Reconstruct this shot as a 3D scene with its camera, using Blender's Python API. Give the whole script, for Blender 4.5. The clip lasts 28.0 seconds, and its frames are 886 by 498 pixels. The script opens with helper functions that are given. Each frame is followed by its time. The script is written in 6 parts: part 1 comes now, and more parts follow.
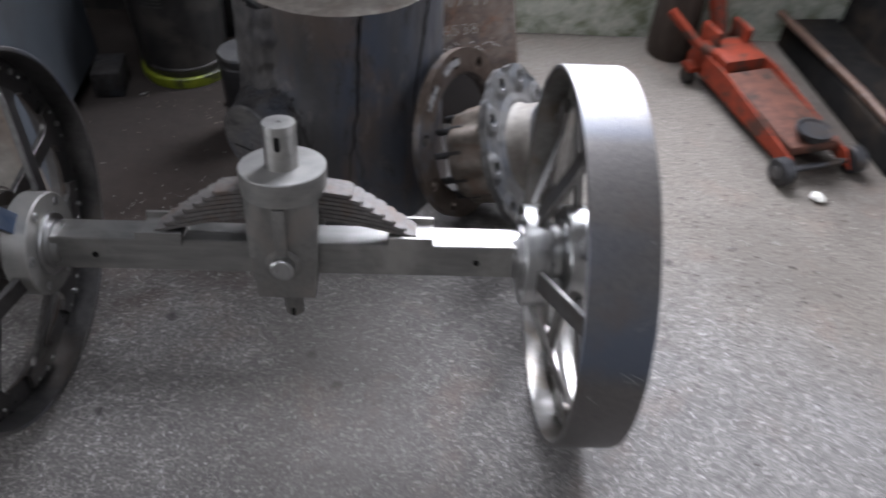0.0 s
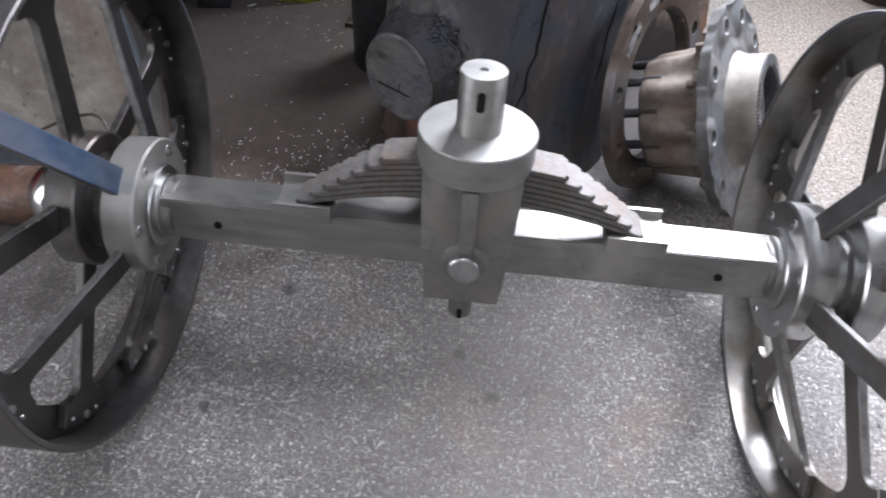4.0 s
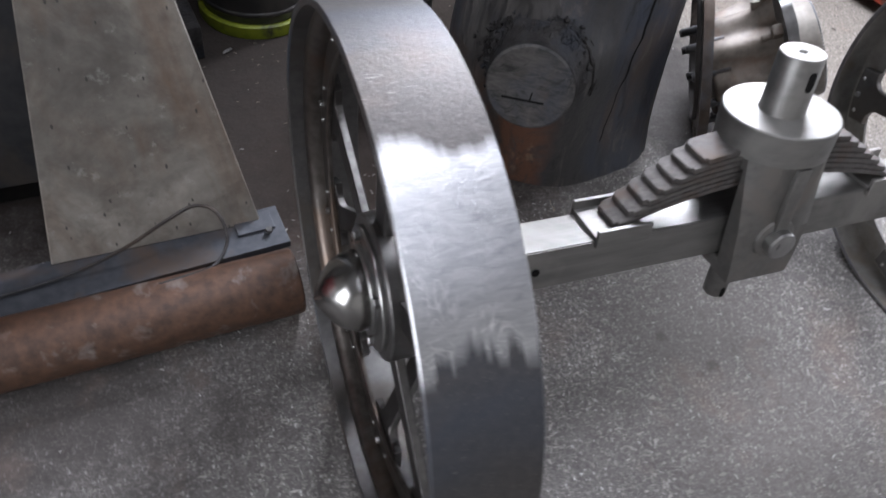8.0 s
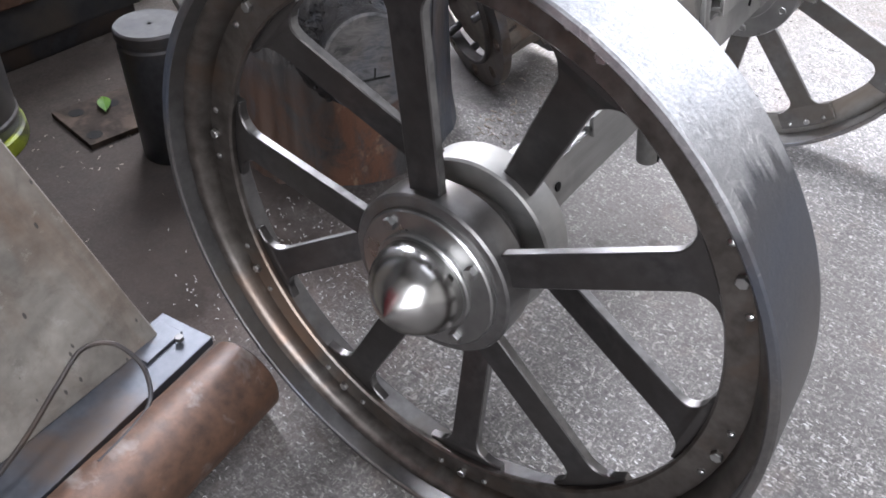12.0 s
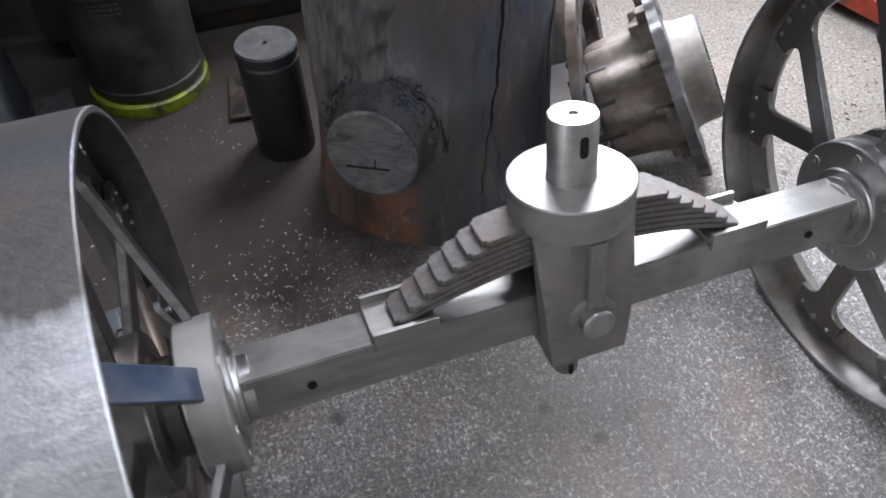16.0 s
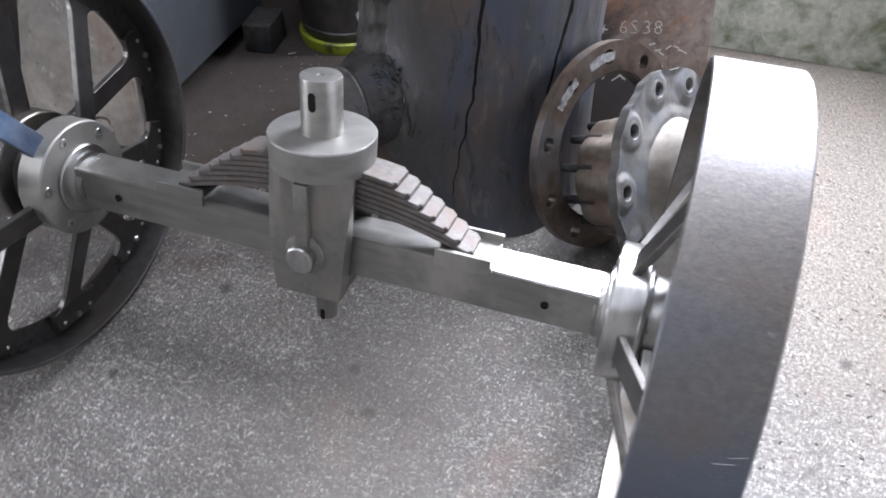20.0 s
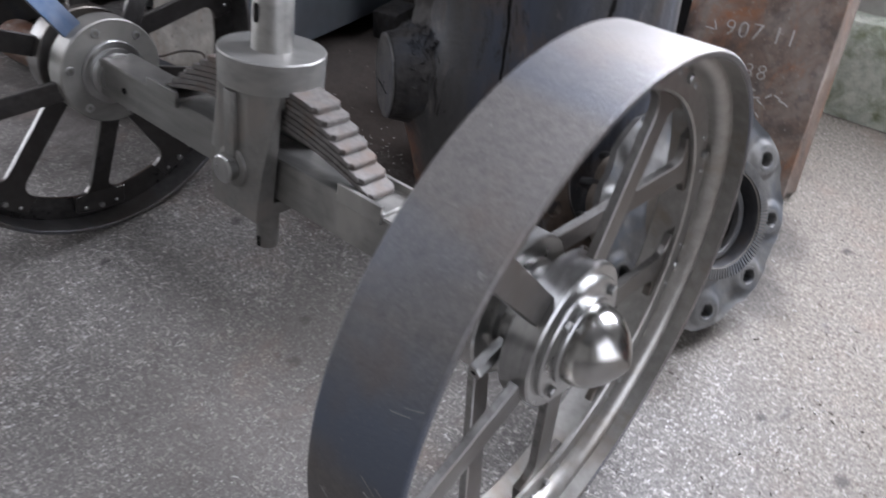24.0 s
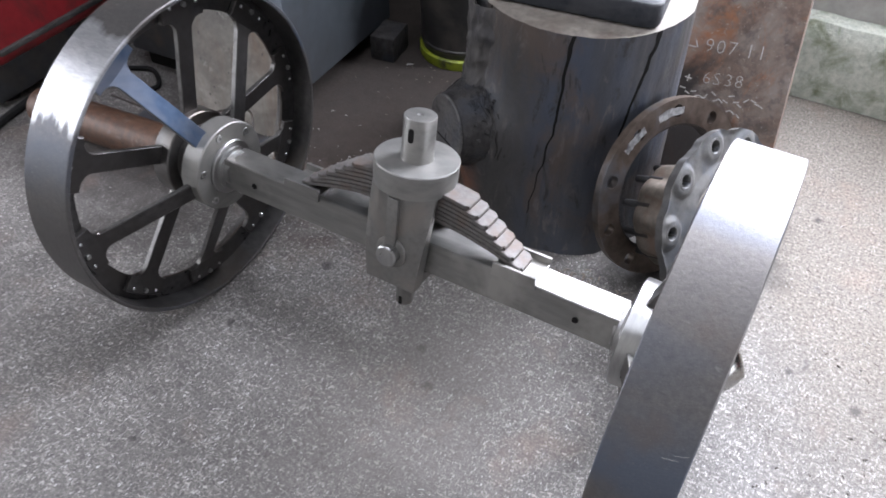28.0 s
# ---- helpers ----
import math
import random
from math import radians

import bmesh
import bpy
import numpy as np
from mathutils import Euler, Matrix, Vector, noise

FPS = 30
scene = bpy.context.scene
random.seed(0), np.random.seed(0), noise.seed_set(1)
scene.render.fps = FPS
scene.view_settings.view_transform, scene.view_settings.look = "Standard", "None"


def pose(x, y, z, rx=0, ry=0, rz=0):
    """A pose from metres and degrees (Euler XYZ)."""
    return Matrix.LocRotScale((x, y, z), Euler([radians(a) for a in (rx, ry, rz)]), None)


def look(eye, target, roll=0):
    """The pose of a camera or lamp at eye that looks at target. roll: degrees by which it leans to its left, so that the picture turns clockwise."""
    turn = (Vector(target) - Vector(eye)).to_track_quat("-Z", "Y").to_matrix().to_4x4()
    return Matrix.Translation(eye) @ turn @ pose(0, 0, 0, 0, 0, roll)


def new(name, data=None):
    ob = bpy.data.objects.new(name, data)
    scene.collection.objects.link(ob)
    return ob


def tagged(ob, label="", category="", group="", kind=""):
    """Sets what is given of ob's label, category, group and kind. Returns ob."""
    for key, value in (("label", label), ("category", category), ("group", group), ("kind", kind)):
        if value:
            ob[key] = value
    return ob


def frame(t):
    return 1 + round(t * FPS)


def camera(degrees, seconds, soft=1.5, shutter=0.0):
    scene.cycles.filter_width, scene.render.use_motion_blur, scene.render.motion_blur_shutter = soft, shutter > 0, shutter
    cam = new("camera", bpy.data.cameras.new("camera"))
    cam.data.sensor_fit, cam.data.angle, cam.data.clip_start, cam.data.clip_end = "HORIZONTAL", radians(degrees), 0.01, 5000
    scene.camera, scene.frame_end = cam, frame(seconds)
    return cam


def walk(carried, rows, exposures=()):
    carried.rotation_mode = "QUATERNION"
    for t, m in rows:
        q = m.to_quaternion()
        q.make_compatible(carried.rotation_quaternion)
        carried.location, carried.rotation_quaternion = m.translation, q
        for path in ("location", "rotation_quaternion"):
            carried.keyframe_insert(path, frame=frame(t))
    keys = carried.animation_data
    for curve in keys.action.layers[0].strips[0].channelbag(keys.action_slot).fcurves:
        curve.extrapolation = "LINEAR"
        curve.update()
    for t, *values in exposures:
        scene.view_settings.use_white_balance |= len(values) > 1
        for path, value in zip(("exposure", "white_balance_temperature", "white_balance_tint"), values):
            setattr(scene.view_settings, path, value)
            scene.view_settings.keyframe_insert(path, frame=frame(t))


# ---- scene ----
cam = camera(60.9, 28.0, 1.7, 0.5)
PATH = [
    (0, (0.199, -0.807, 1.107), (0.259, 0.611, -0.303), 3.1),
    (0.5, (0.211, -0.599, 1.064), (0.037, 0.692, -0.454), -2.1),
    (1, (0.177, -0.524, 0.977), (0.056, 0.695, -0.604), -0.3),
    (1.5, (0.168, -0.527, 0.962), (0.086, 0.718, -0.601), 0.8),
    (2, (0.194, -0.531, 0.957), (0.1, 0.739, -0.585), -0.1),
    (2.5, (0.205, -0.541, 0.952), (0.164, 0.728, -0.594), 1.4),
    (3, (0.16, -0.551, 0.955), (0.153, 0.714, -0.593), 3.6),
    (3.5, (0.096, -0.557, 0.956), (0.075, 0.708, -0.593), 4.2),
    (4, (0.0, -0.554, 0.951), (-0.06, 0.71, -0.598), 3.9),
    (4.5, (-0.068, -0.547, 0.947), (-0.108, 0.722, -0.598), 4.4),
    (6.5, (-0.322, -0.467, 0.913), (-0.146, 0.781, -0.641), 6.3),
    (7, (-0.429, -0.472, 0.934), (-0.072, 0.749, -0.61), 6.7),
    (7.5, (-0.512, -0.487, 0.938), (-0.011, 0.724, -0.573), 9.9),
    (8, (-0.599, -0.441, 0.907), (-0.036, 0.739, -0.606), 9.5),
    (8.5, (-0.652, -0.37, 0.886), (-0.006, 0.712, -0.667), 6.8),
    (9, (-0.702, -0.324, 0.86), (0.097, 0.659, -0.688), 8.5),
    (9.5, (-0.764, -0.267, 0.822), (0.327, 0.599, -0.613), 6.0),
    (10, (-0.782, -0.238, 0.763), (0.432, 0.608, -0.582), 5.5),
    (10.5, (-0.804, -0.228, 0.752), (0.487, 0.601, -0.53), 4.3),
    (11, (-0.833, -0.22, 0.737), (0.484, 0.606, -0.521), 4.5),
    (11.5, (-0.835, -0.232, 0.714), (0.451, 0.601, -0.572), 3.5),
    (13.5, (-0.714, -0.339, 0.815), (0.371, 0.559, -0.605), 0.4),
    (14, (-0.595, -0.386, 0.887), (0.267, 0.71, -0.546), -2.4),
    (14.5, (-0.537, -0.427, 0.929), (0.152, 0.79, -0.501), -2.3),
    (15, (-0.463, -0.431, 0.929), (0.155, 0.79, -0.53), 1.0),
    (15.5, (-0.359, -0.413, 0.923), (0.14, 0.828, -0.564), 0.6),
    (16, (-0.28, -0.423, 0.921), (0.131, 0.836, -0.577), -1.7),
    (16.5, (-0.174, -0.469, 0.914), (0.04, 0.826, -0.595), -1.6),
    (17, (-0.106, -0.483, 0.92), (-0.022, 0.855, -0.564), -3.2),
    (17.5, (-0.104, -0.525, 0.943), (-0.015, 0.871, -0.486), 0.0),
    (18, (-0.048, -0.624, 0.963), (-0.033, 0.85, -0.39), 0.3),
    (18.5, (0.059, -0.635, 0.953), (0.017, 0.841, -0.396), -0.1),
    (19, (0.185, -0.572, 0.937), (-0.052, 0.834, -0.466), 0.1),
    (19.5, (0.244, -0.559, 0.929), (-0.08, 0.806, -0.497), -1.3),
    (20, (0.358, -0.59, 0.926), (-0.106, 0.774, -0.462), 0.3),
    (20.5, (0.457, -0.561, 0.934), (-0.127, 0.75, -0.459), -0.8),
    (22.5, (0.701, -0.447, 0.791), (-0.373, 0.645, -0.494), -4.6),
    (23, (0.71, -0.425, 0.751), (-0.332, 0.735, -0.502), -2.9),
    (23.5, (0.704, -0.431, 0.756), (-0.291, 0.761, -0.506), -1.4),
    (24, (0.672, -0.462, 0.808), (-0.306, 0.73, -0.467), 1.8),
    (24.5, (0.637, -0.485, 0.884), (-0.389, 0.642, -0.411), 2.7),
    (25, (0.579, -0.502, 0.933), (-0.538, 0.534, -0.363), 1.6),
    (25.5, (0.506, -0.528, 0.954), (-0.518, 0.56, -0.375), 0.8),
    (26, (0.461, -0.556, 0.976), (-0.358, 0.643, -0.4), 2.3),
    (26.5, (0.444, -0.586, 0.991), (-0.295, 0.647, -0.4), 1.6),
    (27, (0.437, -0.616, 1.008), (-0.253, 0.627, -0.399), 1.0),
    (27.5, (0.438, -0.645, 1.036), (-0.239, 0.6, -0.375), 1.5),
    (28, (0.451, -0.691, 1.096), (-0.241, 0.545, -0.315), 0.7),
]
EXPOSURES = [(0.0, -0.26), (0.6, 0.0), (1.0, 0.27), (3.0, 0.31), (4.5, 0.56), (7.0, 0.58), (8.0, 0.06), (9.0, 0.68), (10.0, 0.98), (11.0, 1.04), (14.0, 0.58), (15.0, 0.38), (16.0, 0.34), (17.0, 0.9), (18.0, 1.06), (19.0, 0.85), (20.0, 0.55), (21.5, 0.24), (23.0, 0.07), (24.0, -0.03), (25.0, 0.32), (26.0, 0.62), (27.0, 0.46), (28.0, 0.44)]
walk(cam, [(t, look(eye, target, roll)) for t, eye, target, roll in PATH], EXPOSURES)

# ---------------------------------------------------------------- light
world = bpy.data.worlds.new("sky")
scene.world = world
world.use_nodes = True
wn = world.node_tree.nodes
sky = wn.new("ShaderNodeTexSky")
sky.sky_type = "NISHITA"
sky.sun_disc = False
sky.sun_elevation = radians(50)
sky.sun_rotation = radians(40)
world.node_tree.links.new(sky.outputs[0], wn["Background"].inputs[0])
wn["Background"].inputs[1].default_value = 0.08


def opening_light(name, m, sx, sy, watts, colour):
    """An area lamp that fills an opening and stands in for the sky's light."""
    lamp = bpy.data.lights.new(name, "AREA")
    lamp.shape, lamp.size, lamp.size_y, lamp.energy, lamp.color = "RECTANGLE", sx, sy, watts, colour
    ob = new(name, lamp)
    ob.matrix_world = m
    return ob


WIN = (0.15, 1.05, 0.75, 1.85)     # back window: x0, x1, z0, z1
DOOR = (-1.3, 0.7, 0.0, 2.3)         # side door: y0, y1, z0, z1
WEST_GAP = (-2.0, -0.6, 0.0, 2.2)          # opening added in the unseen west wall for fill light
WALL_Y, WALL_X = 1.25, 3.0
ROOFLIGHTS = ((-0.4, 0.65, 0.05, 0.75), (-0.75, 0.05, -2.3, -0.25))  # roof lights: x0, x1, y0, y1
opening_light("window_daylight", look(((WIN[0] + WIN[1]) / 2, WALL_Y + 0.12, (WIN[2] + WIN[3]) / 2), ((WIN[0] + WIN[1]) / 2, 0, 1.0)), 0.88, 1.08, 158, (0.865, 0.893, 1.02))
opening_light("door_daylight", look((WALL_X + 0.1, -0.3, 1.2), (0.3, -0.3, 0.9)), 1.9, 2.1, 46, (0.875, 0.888, 1.0))
# added fill lamp in the west opening, brightens the left wheel's outer side
opening_light("west_fill", look((-3.1, -1.3, 1.2), (0, -1.0, 0.4)), 1.3, 2.0, 74, (0.895, 0.91, 1.0))
for (rx0, rx1, ry0, ry1), watts in zip(ROOFLIGHTS, (27, 26)):
    mx, my = (rx0 + rx1) / 2, (ry0 + ry1) / 2
    opening_light("roof_daylight", look((mx, my, 3.15), (mx, my - 0.001, 0)), rx1 - rx0 - 0.05, ry1 - ry0 - 0.05, watts, (0.86, 0.882, 1.0))


# ---------------------------------------------------------------- materials
def nodes_of(m):
    m.use_nodes = True
    t = m.node_tree
    return t, t.nodes, t.links, t.nodes["Principled BSDF"]


def ramp(n, lk, src, stops):
    r = n.new("ShaderNodeValToRGB")
    el = r.color_ramp.elements
    while len(el) < len(stops):
        el.new(0.5)
    for e, (p, c) in zip(el, stops):
        e.position, e.color = p, (*c, 1) if len(c) == 3 else c
    lk.new(src, r.inputs[0])
    return r.outputs[0]


def noise_tex(n, lk, vec, scale, detail=4, rough=0.55, stretch=None, distort=0.0):
    if stretch:
        mp = n.new("ShaderNodeMapping")
        mp.inputs["Scale"].default_value = stretch
        lk.new(vec, mp.inputs[0])
        vec = mp.outputs[0]
    x = n.new("ShaderNodeTexNoise")
    x.inputs["Scale"].default_value, x.inputs["Detail"].default_value = scale, detail
    x.inputs["Roughness"].default_value, x.inputs["Distortion"].default_value = rough, distort
    lk.new(vec, x.inputs["Vector"])
    return x.outputs["Fac"]


def mixc(n, lk, fac, a, b, mode="MIX"):
    m = n.new("ShaderNodeMix")
    m.data_type, m.blend_type = "RGBA", mode
    for sock, v in ((m.inputs[0], fac), (m.inputs[6], a), (m.inputs[7], b)):
        if isinstance(v, (int, float)):
            sock.default_value = v
        elif isinstance(v, tuple):
            sock.default_value = (*v, 1)
        else:
            lk.new(v, sock)
    return m.outputs[2]


def mathn(n, lk, op, a, b=0.0, c=None):
    m = n.new("ShaderNodeMath")
    m.operation = op
    for sock, v in zip(m.inputs, (a, b, c)):
        if v is None:
            continue
        if isinstance(v, (int, float)):
            sock.default_value = v
        else:
            lk.new(v, sock)
    return m.outputs[0]


def bump(n, lk, b, height, strength, dist=0.002, normal=None):
    x = n.new("ShaderNodeBump")
    x.inputs["Strength"].default_value, x.inputs["Distance"].default_value = strength, dist
    lk.new(height, x.inputs["Height"])
    if normal:
        lk.new(normal, x.inputs["Normal"])
    lk.new(x.outputs[0], b.inputs["Normal"])
    return x.outputs[0]


def coords(n, which="Object"):
    return n.new("ShaderNodeTexCoord").outputs[which]


def surface(name, c1, c2, rough=(0.4, 0.6), metal=0.0, grain=60.0, stain=9.0, c3=None, relief=0.2, depth=0.001, stretch=None, stain_at=(0.5, 0.68), aniso=0.0, gloss=0.5):
    """Two tones of grain, a third of stains, uneven gloss and fine relief."""
    m = bpy.data.materials.new(name)
    t, n, lk, b = nodes_of(m)
    v = coords(n)
    fine = noise_tex(n, lk, v, grain, 5, 0.6, stretch)
    broad = noise_tex(n, lk, v, stain, 4, 0.6, None, 0.4)
    col = mixc(n, lk, ramp(n, lk, fine, [(0.3, (0, 0, 0)), (0.7, (1, 1, 1))]), c1, c2)
    if c3:
        col = mixc(n, lk, ramp(n, lk, broad, [(stain_at[0], (0, 0, 0)), (stain_at[1], (1, 1, 1))]), col, c3)
    lk.new(col, b.inputs["Base Color"])
    mr = n.new("ShaderNodeMapRange")
    mr.inputs[1].default_value, mr.inputs[2].default_value = 0.3, 0.7
    mr.inputs[3].default_value, mr.inputs[4].default_value = rough
    lk.new(mathn(n, lk, "ADD", mathn(n, lk, "MULTIPLY", fine, 0.5), mathn(n, lk, "MULTIPLY", broad, 0.5)), mr.inputs[0])
    lk.new(mr.outputs[0], b.inputs["Roughness"])
    b.inputs["Metallic"].default_value = metal
    b.inputs["Anisotropic"].default_value = aniso
    b.inputs["Specular IOR Level"].default_value = gloss
    bump(n, lk, b, fine, relief, depth)
    return m


def floor_material():
    """Screed with pale stone chips, mottled by oil and dust, darkened by grime and painted-in shade round the forge
    corner.
    """
    m = bpy.data.materials.new("speckled_concrete")
    t, n, lk, b = nodes_of(m)
    v = coords(n)
    broad = noise_tex(n, lk, v, 3.0, 6, 0.62, None, 0.5)
    mid = noise_tex(n, lk, v, 26, 6, 0.68)
    fine = noise_tex(n, lk, v, 260, 3, 0.6)
    col = mixc(n, lk, ramp(n, lk, broad, [(0.3, (0, 0, 0)), (0.7, (1, 1, 1))]), (0.148, 0.14, 0.133), (0.192, 0.183, 0.175))
    col = mixc(n, lk, ramp(n, lk, mid, [(0.46, (0, 0, 0)), (0.72, (0.75, 0.75, 0.75))]), col, (0.118, 0.112, 0.109))
    col = mixc(n, lk, ramp(n, lk, fine, [(0.35, (0.2, 0.2, 0.2)), (0.65, (0.8, 0.8, 0.8))]), col, (0.3, 0.295, 0.29), "SOFT_LIGHT")
    crumb = noise_tex(n, lk, v, 170, 4, 0.72)
    col = mixc(n, lk, ramp(n, lk, crumb, [(0.38, (0.75, 0.75, 0.75)), (0.47, (0, 0, 0))]), col, (0.085, 0.08, 0.077))
    col = mixc(n, lk, ramp(n, lk, crumb, [(0.54, (0, 0, 0)), (0.64, (0.6, 0.6, 0.6))]), col, (0.3, 0.288, 0.27))
    # oil-black ground behind the wheels, deepened by the corner's painted-in shade
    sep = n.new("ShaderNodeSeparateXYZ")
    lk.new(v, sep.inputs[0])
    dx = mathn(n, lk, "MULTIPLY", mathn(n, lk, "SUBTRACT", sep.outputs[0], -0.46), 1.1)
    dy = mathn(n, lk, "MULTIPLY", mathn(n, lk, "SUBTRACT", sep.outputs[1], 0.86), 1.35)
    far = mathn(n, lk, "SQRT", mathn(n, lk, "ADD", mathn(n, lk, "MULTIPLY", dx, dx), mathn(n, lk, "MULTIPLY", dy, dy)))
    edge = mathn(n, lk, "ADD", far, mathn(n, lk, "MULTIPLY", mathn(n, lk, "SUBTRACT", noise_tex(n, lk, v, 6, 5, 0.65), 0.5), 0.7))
    grime_shade = ramp(n, lk, edge, [(0.64, (1, 1, 1)), (0.98, (0, 0, 0))])
    # trodden brown dust towards the wall hides the chips
    dusty = ramp(n, lk, mathn(n, lk, "ADD", mathn(n, lk, "ADD", sep.outputs[1], mathn(n, lk, "MULTIPLY", sep.outputs[0], 0.62)), mathn(n, lk, "MULTIPLY", mathn(n, lk, "SUBTRACT", noise_tex(n, lk, v, 5, 5, 0.65), 0.5), 0.6)), [(0.42, (0, 0, 0)), (0.85, (1, 1, 1))])
    col = mixc(n, lk, mathn(n, lk, "MULTIPLY", dusty, 0.75), col, mixc(n, lk, mid, (0.108, 0.092, 0.074), (0.188, 0.165, 0.137)))
    col = mixc(n, lk, mathn(n, lk, "MULTIPLY", dusty, ramp(n, lk, crumb, [(0.4, (0.8, 0.8, 0.8)), (0.46, (0, 0, 0))])), col, (0.06, 0.051, 0.043))
    col = mixc(n, lk, mathn(n, lk, "MULTIPLY", dusty, ramp(n, lk, crumb, [(0.56, (0, 0, 0)), (0.64, (0.7, 0.7, 0.7))])), col, (0.3, 0.275, 0.24))
    clean = mathn(n, lk, "MULTIPLY", mathn(n, lk, "SUBTRACT", 1.0, mathn(n, lk, "MULTIPLY", grime_shade, 0.8)), mathn(n, lk, "SUBTRACT", 1.0, mathn(n, lk, "MULTIPLY", dusty, 0.75)))
    # rust-brown stain between the wheel and the stump
    bx = mathn(n, lk, "MULTIPLY", mathn(n, lk, "SUBTRACT", sep.outputs[0], -0.36), 1.2)
    by = mathn(n, lk, "MULTIPLY", mathn(n, lk, "SUBTRACT", sep.outputs[1], 0.4), 1.4)
    spread = mathn(n, lk, "ADD", mathn(n, lk, "SQRT", mathn(n, lk, "ADD", mathn(n, lk, "MULTIPLY", bx, bx), mathn(n, lk, "MULTIPLY", by, by))), mathn(n, lk, "MULTIPLY", mathn(n, lk, "SUBTRACT", noise_tex(n, lk, v, 8, 7, 0.7, None, 0.6), 0.5), 0.9))
    brown = ramp(n, lk, spread, [(0.05, (0.6, 0.6, 0.6)), (0.45, (0, 0, 0))])
    dens = ramp(n, lk, noise_tex(n, lk, v, 7, 5, 0.7, None, 0.4), [(0.34, (0, 0, 0)), (0.66, (1, 1, 1))])
    layers = ((105, (1.0, 2.2, 1.0), 20, 0.075, 0.77, (0.43, 0.41, 0.375), 0.9), (140, (2.4, 1.0, 1.0), -35, 0.085, 0.68, (0.4, 0.382, 0.35), 0.9),
              (190, (1.0, 2.6, 1.0), 60, 0.1, 0.62, (0.37, 0.354, 0.327), 0.85), (62, (1.0, 1.7, 1.0), 70, 0.09, 0.95, (0.55, 0.54, 0.52), 0.9), (150, (2.6, 1.0, 1.0), 5, 0.085, 0.74, (0.56, 0.55, 0.53), 0.95),
              (130, (1.6, 1.0, 1.0), 50, 0.08, 0.68, (0.08, 0.076, 0.074), 0.85), (260, (1.0, 1.5, 1.0), -70, 0.08, 0.62, (0.095, 0.09, 0.087), 0.8))
    for scale, stretch, spin, rim, keep, tint, full in layers:
        mp = n.new("ShaderNodeMapping")
        mp.inputs["Scale"].default_value, mp.inputs["Rotation"].default_value = stretch, (0, 0, radians(spin))
        lk.new(v, mp.inputs[0])
        nz = n.new("ShaderNodeTexNoise")
        nz.inputs["Scale"].default_value, nz.inputs["Detail"].default_value = scale * 1.3, 2
        sc, wob = n.new("ShaderNodeVectorMath"), n.new("ShaderNodeVectorMath")
        sc.operation, wob.operation = "SCALE", "ADD"
        sc.inputs["Scale"].default_value = 1.0 / scale
        lk.new(mp.outputs[0], nz.inputs["Vector"]), lk.new(nz.outputs["Color"], sc.inputs[0])
        lk.new(mp.outputs[0], wob.inputs[0]), lk.new(sc.outputs[0], wob.inputs[1])
        vo, ve = n.new("ShaderNodeTexVoronoi"), n.new("ShaderNodeTexVoronoi")
        ve.feature = "DISTANCE_TO_EDGE"
        for q in (vo, ve):
            q.inputs["Scale"].default_value = scale
            lk.new(wob.outputs[0], q.inputs["Vector"])
        some = n.new("ShaderNodeSeparateColor")
        lk.new(vo.outputs["Color"], some.inputs[0])
        inset = mathn(n, lk, "ADD", rim, mathn(n, lk, "MULTIPLY", some.outputs[2], 0.16))
        chip = ramp(n, lk, mathn(n, lk, "SUBTRACT", ve.outputs["Distance"], inset), [(0.0, (0, 0, 0)), (0.05, (1, 1, 1))])
        pick = mathn(n, lk, "GREATER_THAN", mathn(n, lk, "ADD", mathn(n, lk, "MULTIPLY", some.outputs[0], 0.6), mathn(n, lk, "ADD", mathn(n, lk, "MULTIPLY", dens, 0.24), 0.25)), keep + 0.07)
        fade = mathn(n, lk, "MULTIPLY", mathn(n, lk, "ADD", 0.1, mathn(n, lk, "MULTIPLY", mathn(n, lk, "MULTIPLY", some.outputs[1], some.outputs[1]), 0.9)), clean)
        col = mixc(n, lk, mathn(n, lk, "MULTIPLY", mathn(n, lk, "MULTIPLY", mathn(n, lk, "MULTIPLY", chip, pick), fade), full), col, tint)
    oil = noise_tex(n, lk, v, 19, 5, 0.6, None, 0.25)
    col = mixc(n, lk, ramp(n, lk, oil, [(0.66, (0, 0, 0)), (0.74, (0.6, 0.6, 0.6))]), col, (0.06, 0.057, 0.056))
    # single dark drips of oil
    wander = n.new("ShaderNodeVectorMath")
    wander.operation = "MULTIPLY_ADD"
    blur = n.new("ShaderNodeTexNoise")
    blur.inputs["Scale"].default_value, blur.inputs["Detail"].default_value = 70, 3
    lk.new(v, blur.inputs["Vector"]), lk.new(blur.outputs["Color"], wander.inputs[0]), lk.new(v, wander.inputs[2])
    wander.inputs[1].default_value = (0.016, 0.016, 0)
    for x, y, r in ((-0.266, 0.11, 0.011), (0.006, 0.029, 0.009), (0.059, -0.038, 0.011), (0.032, -0.046, 0.006), (0.57, 0.752, 0.009), (0.715, 0.282, 0.01), (0.6, 0.311, 0.008), (-0.333, -0.098, 0.008), (-0.306, -0.37, 0.007)):
        gap = n.new("ShaderNodeVectorMath")
        gap.operation = "DISTANCE"
        lk.new(wander.outputs[0], gap.inputs[0])
        gap.inputs[1].default_value = (x + 0.008, y + 0.008, 0)
        col = mixc(n, lk, ramp(n, lk, gap.outputs["Value"], [(r * 0.6, (0.75, 0.75, 0.75)), (r * 1.2, (0, 0, 0))]), col, (0.045, 0.042, 0.041))
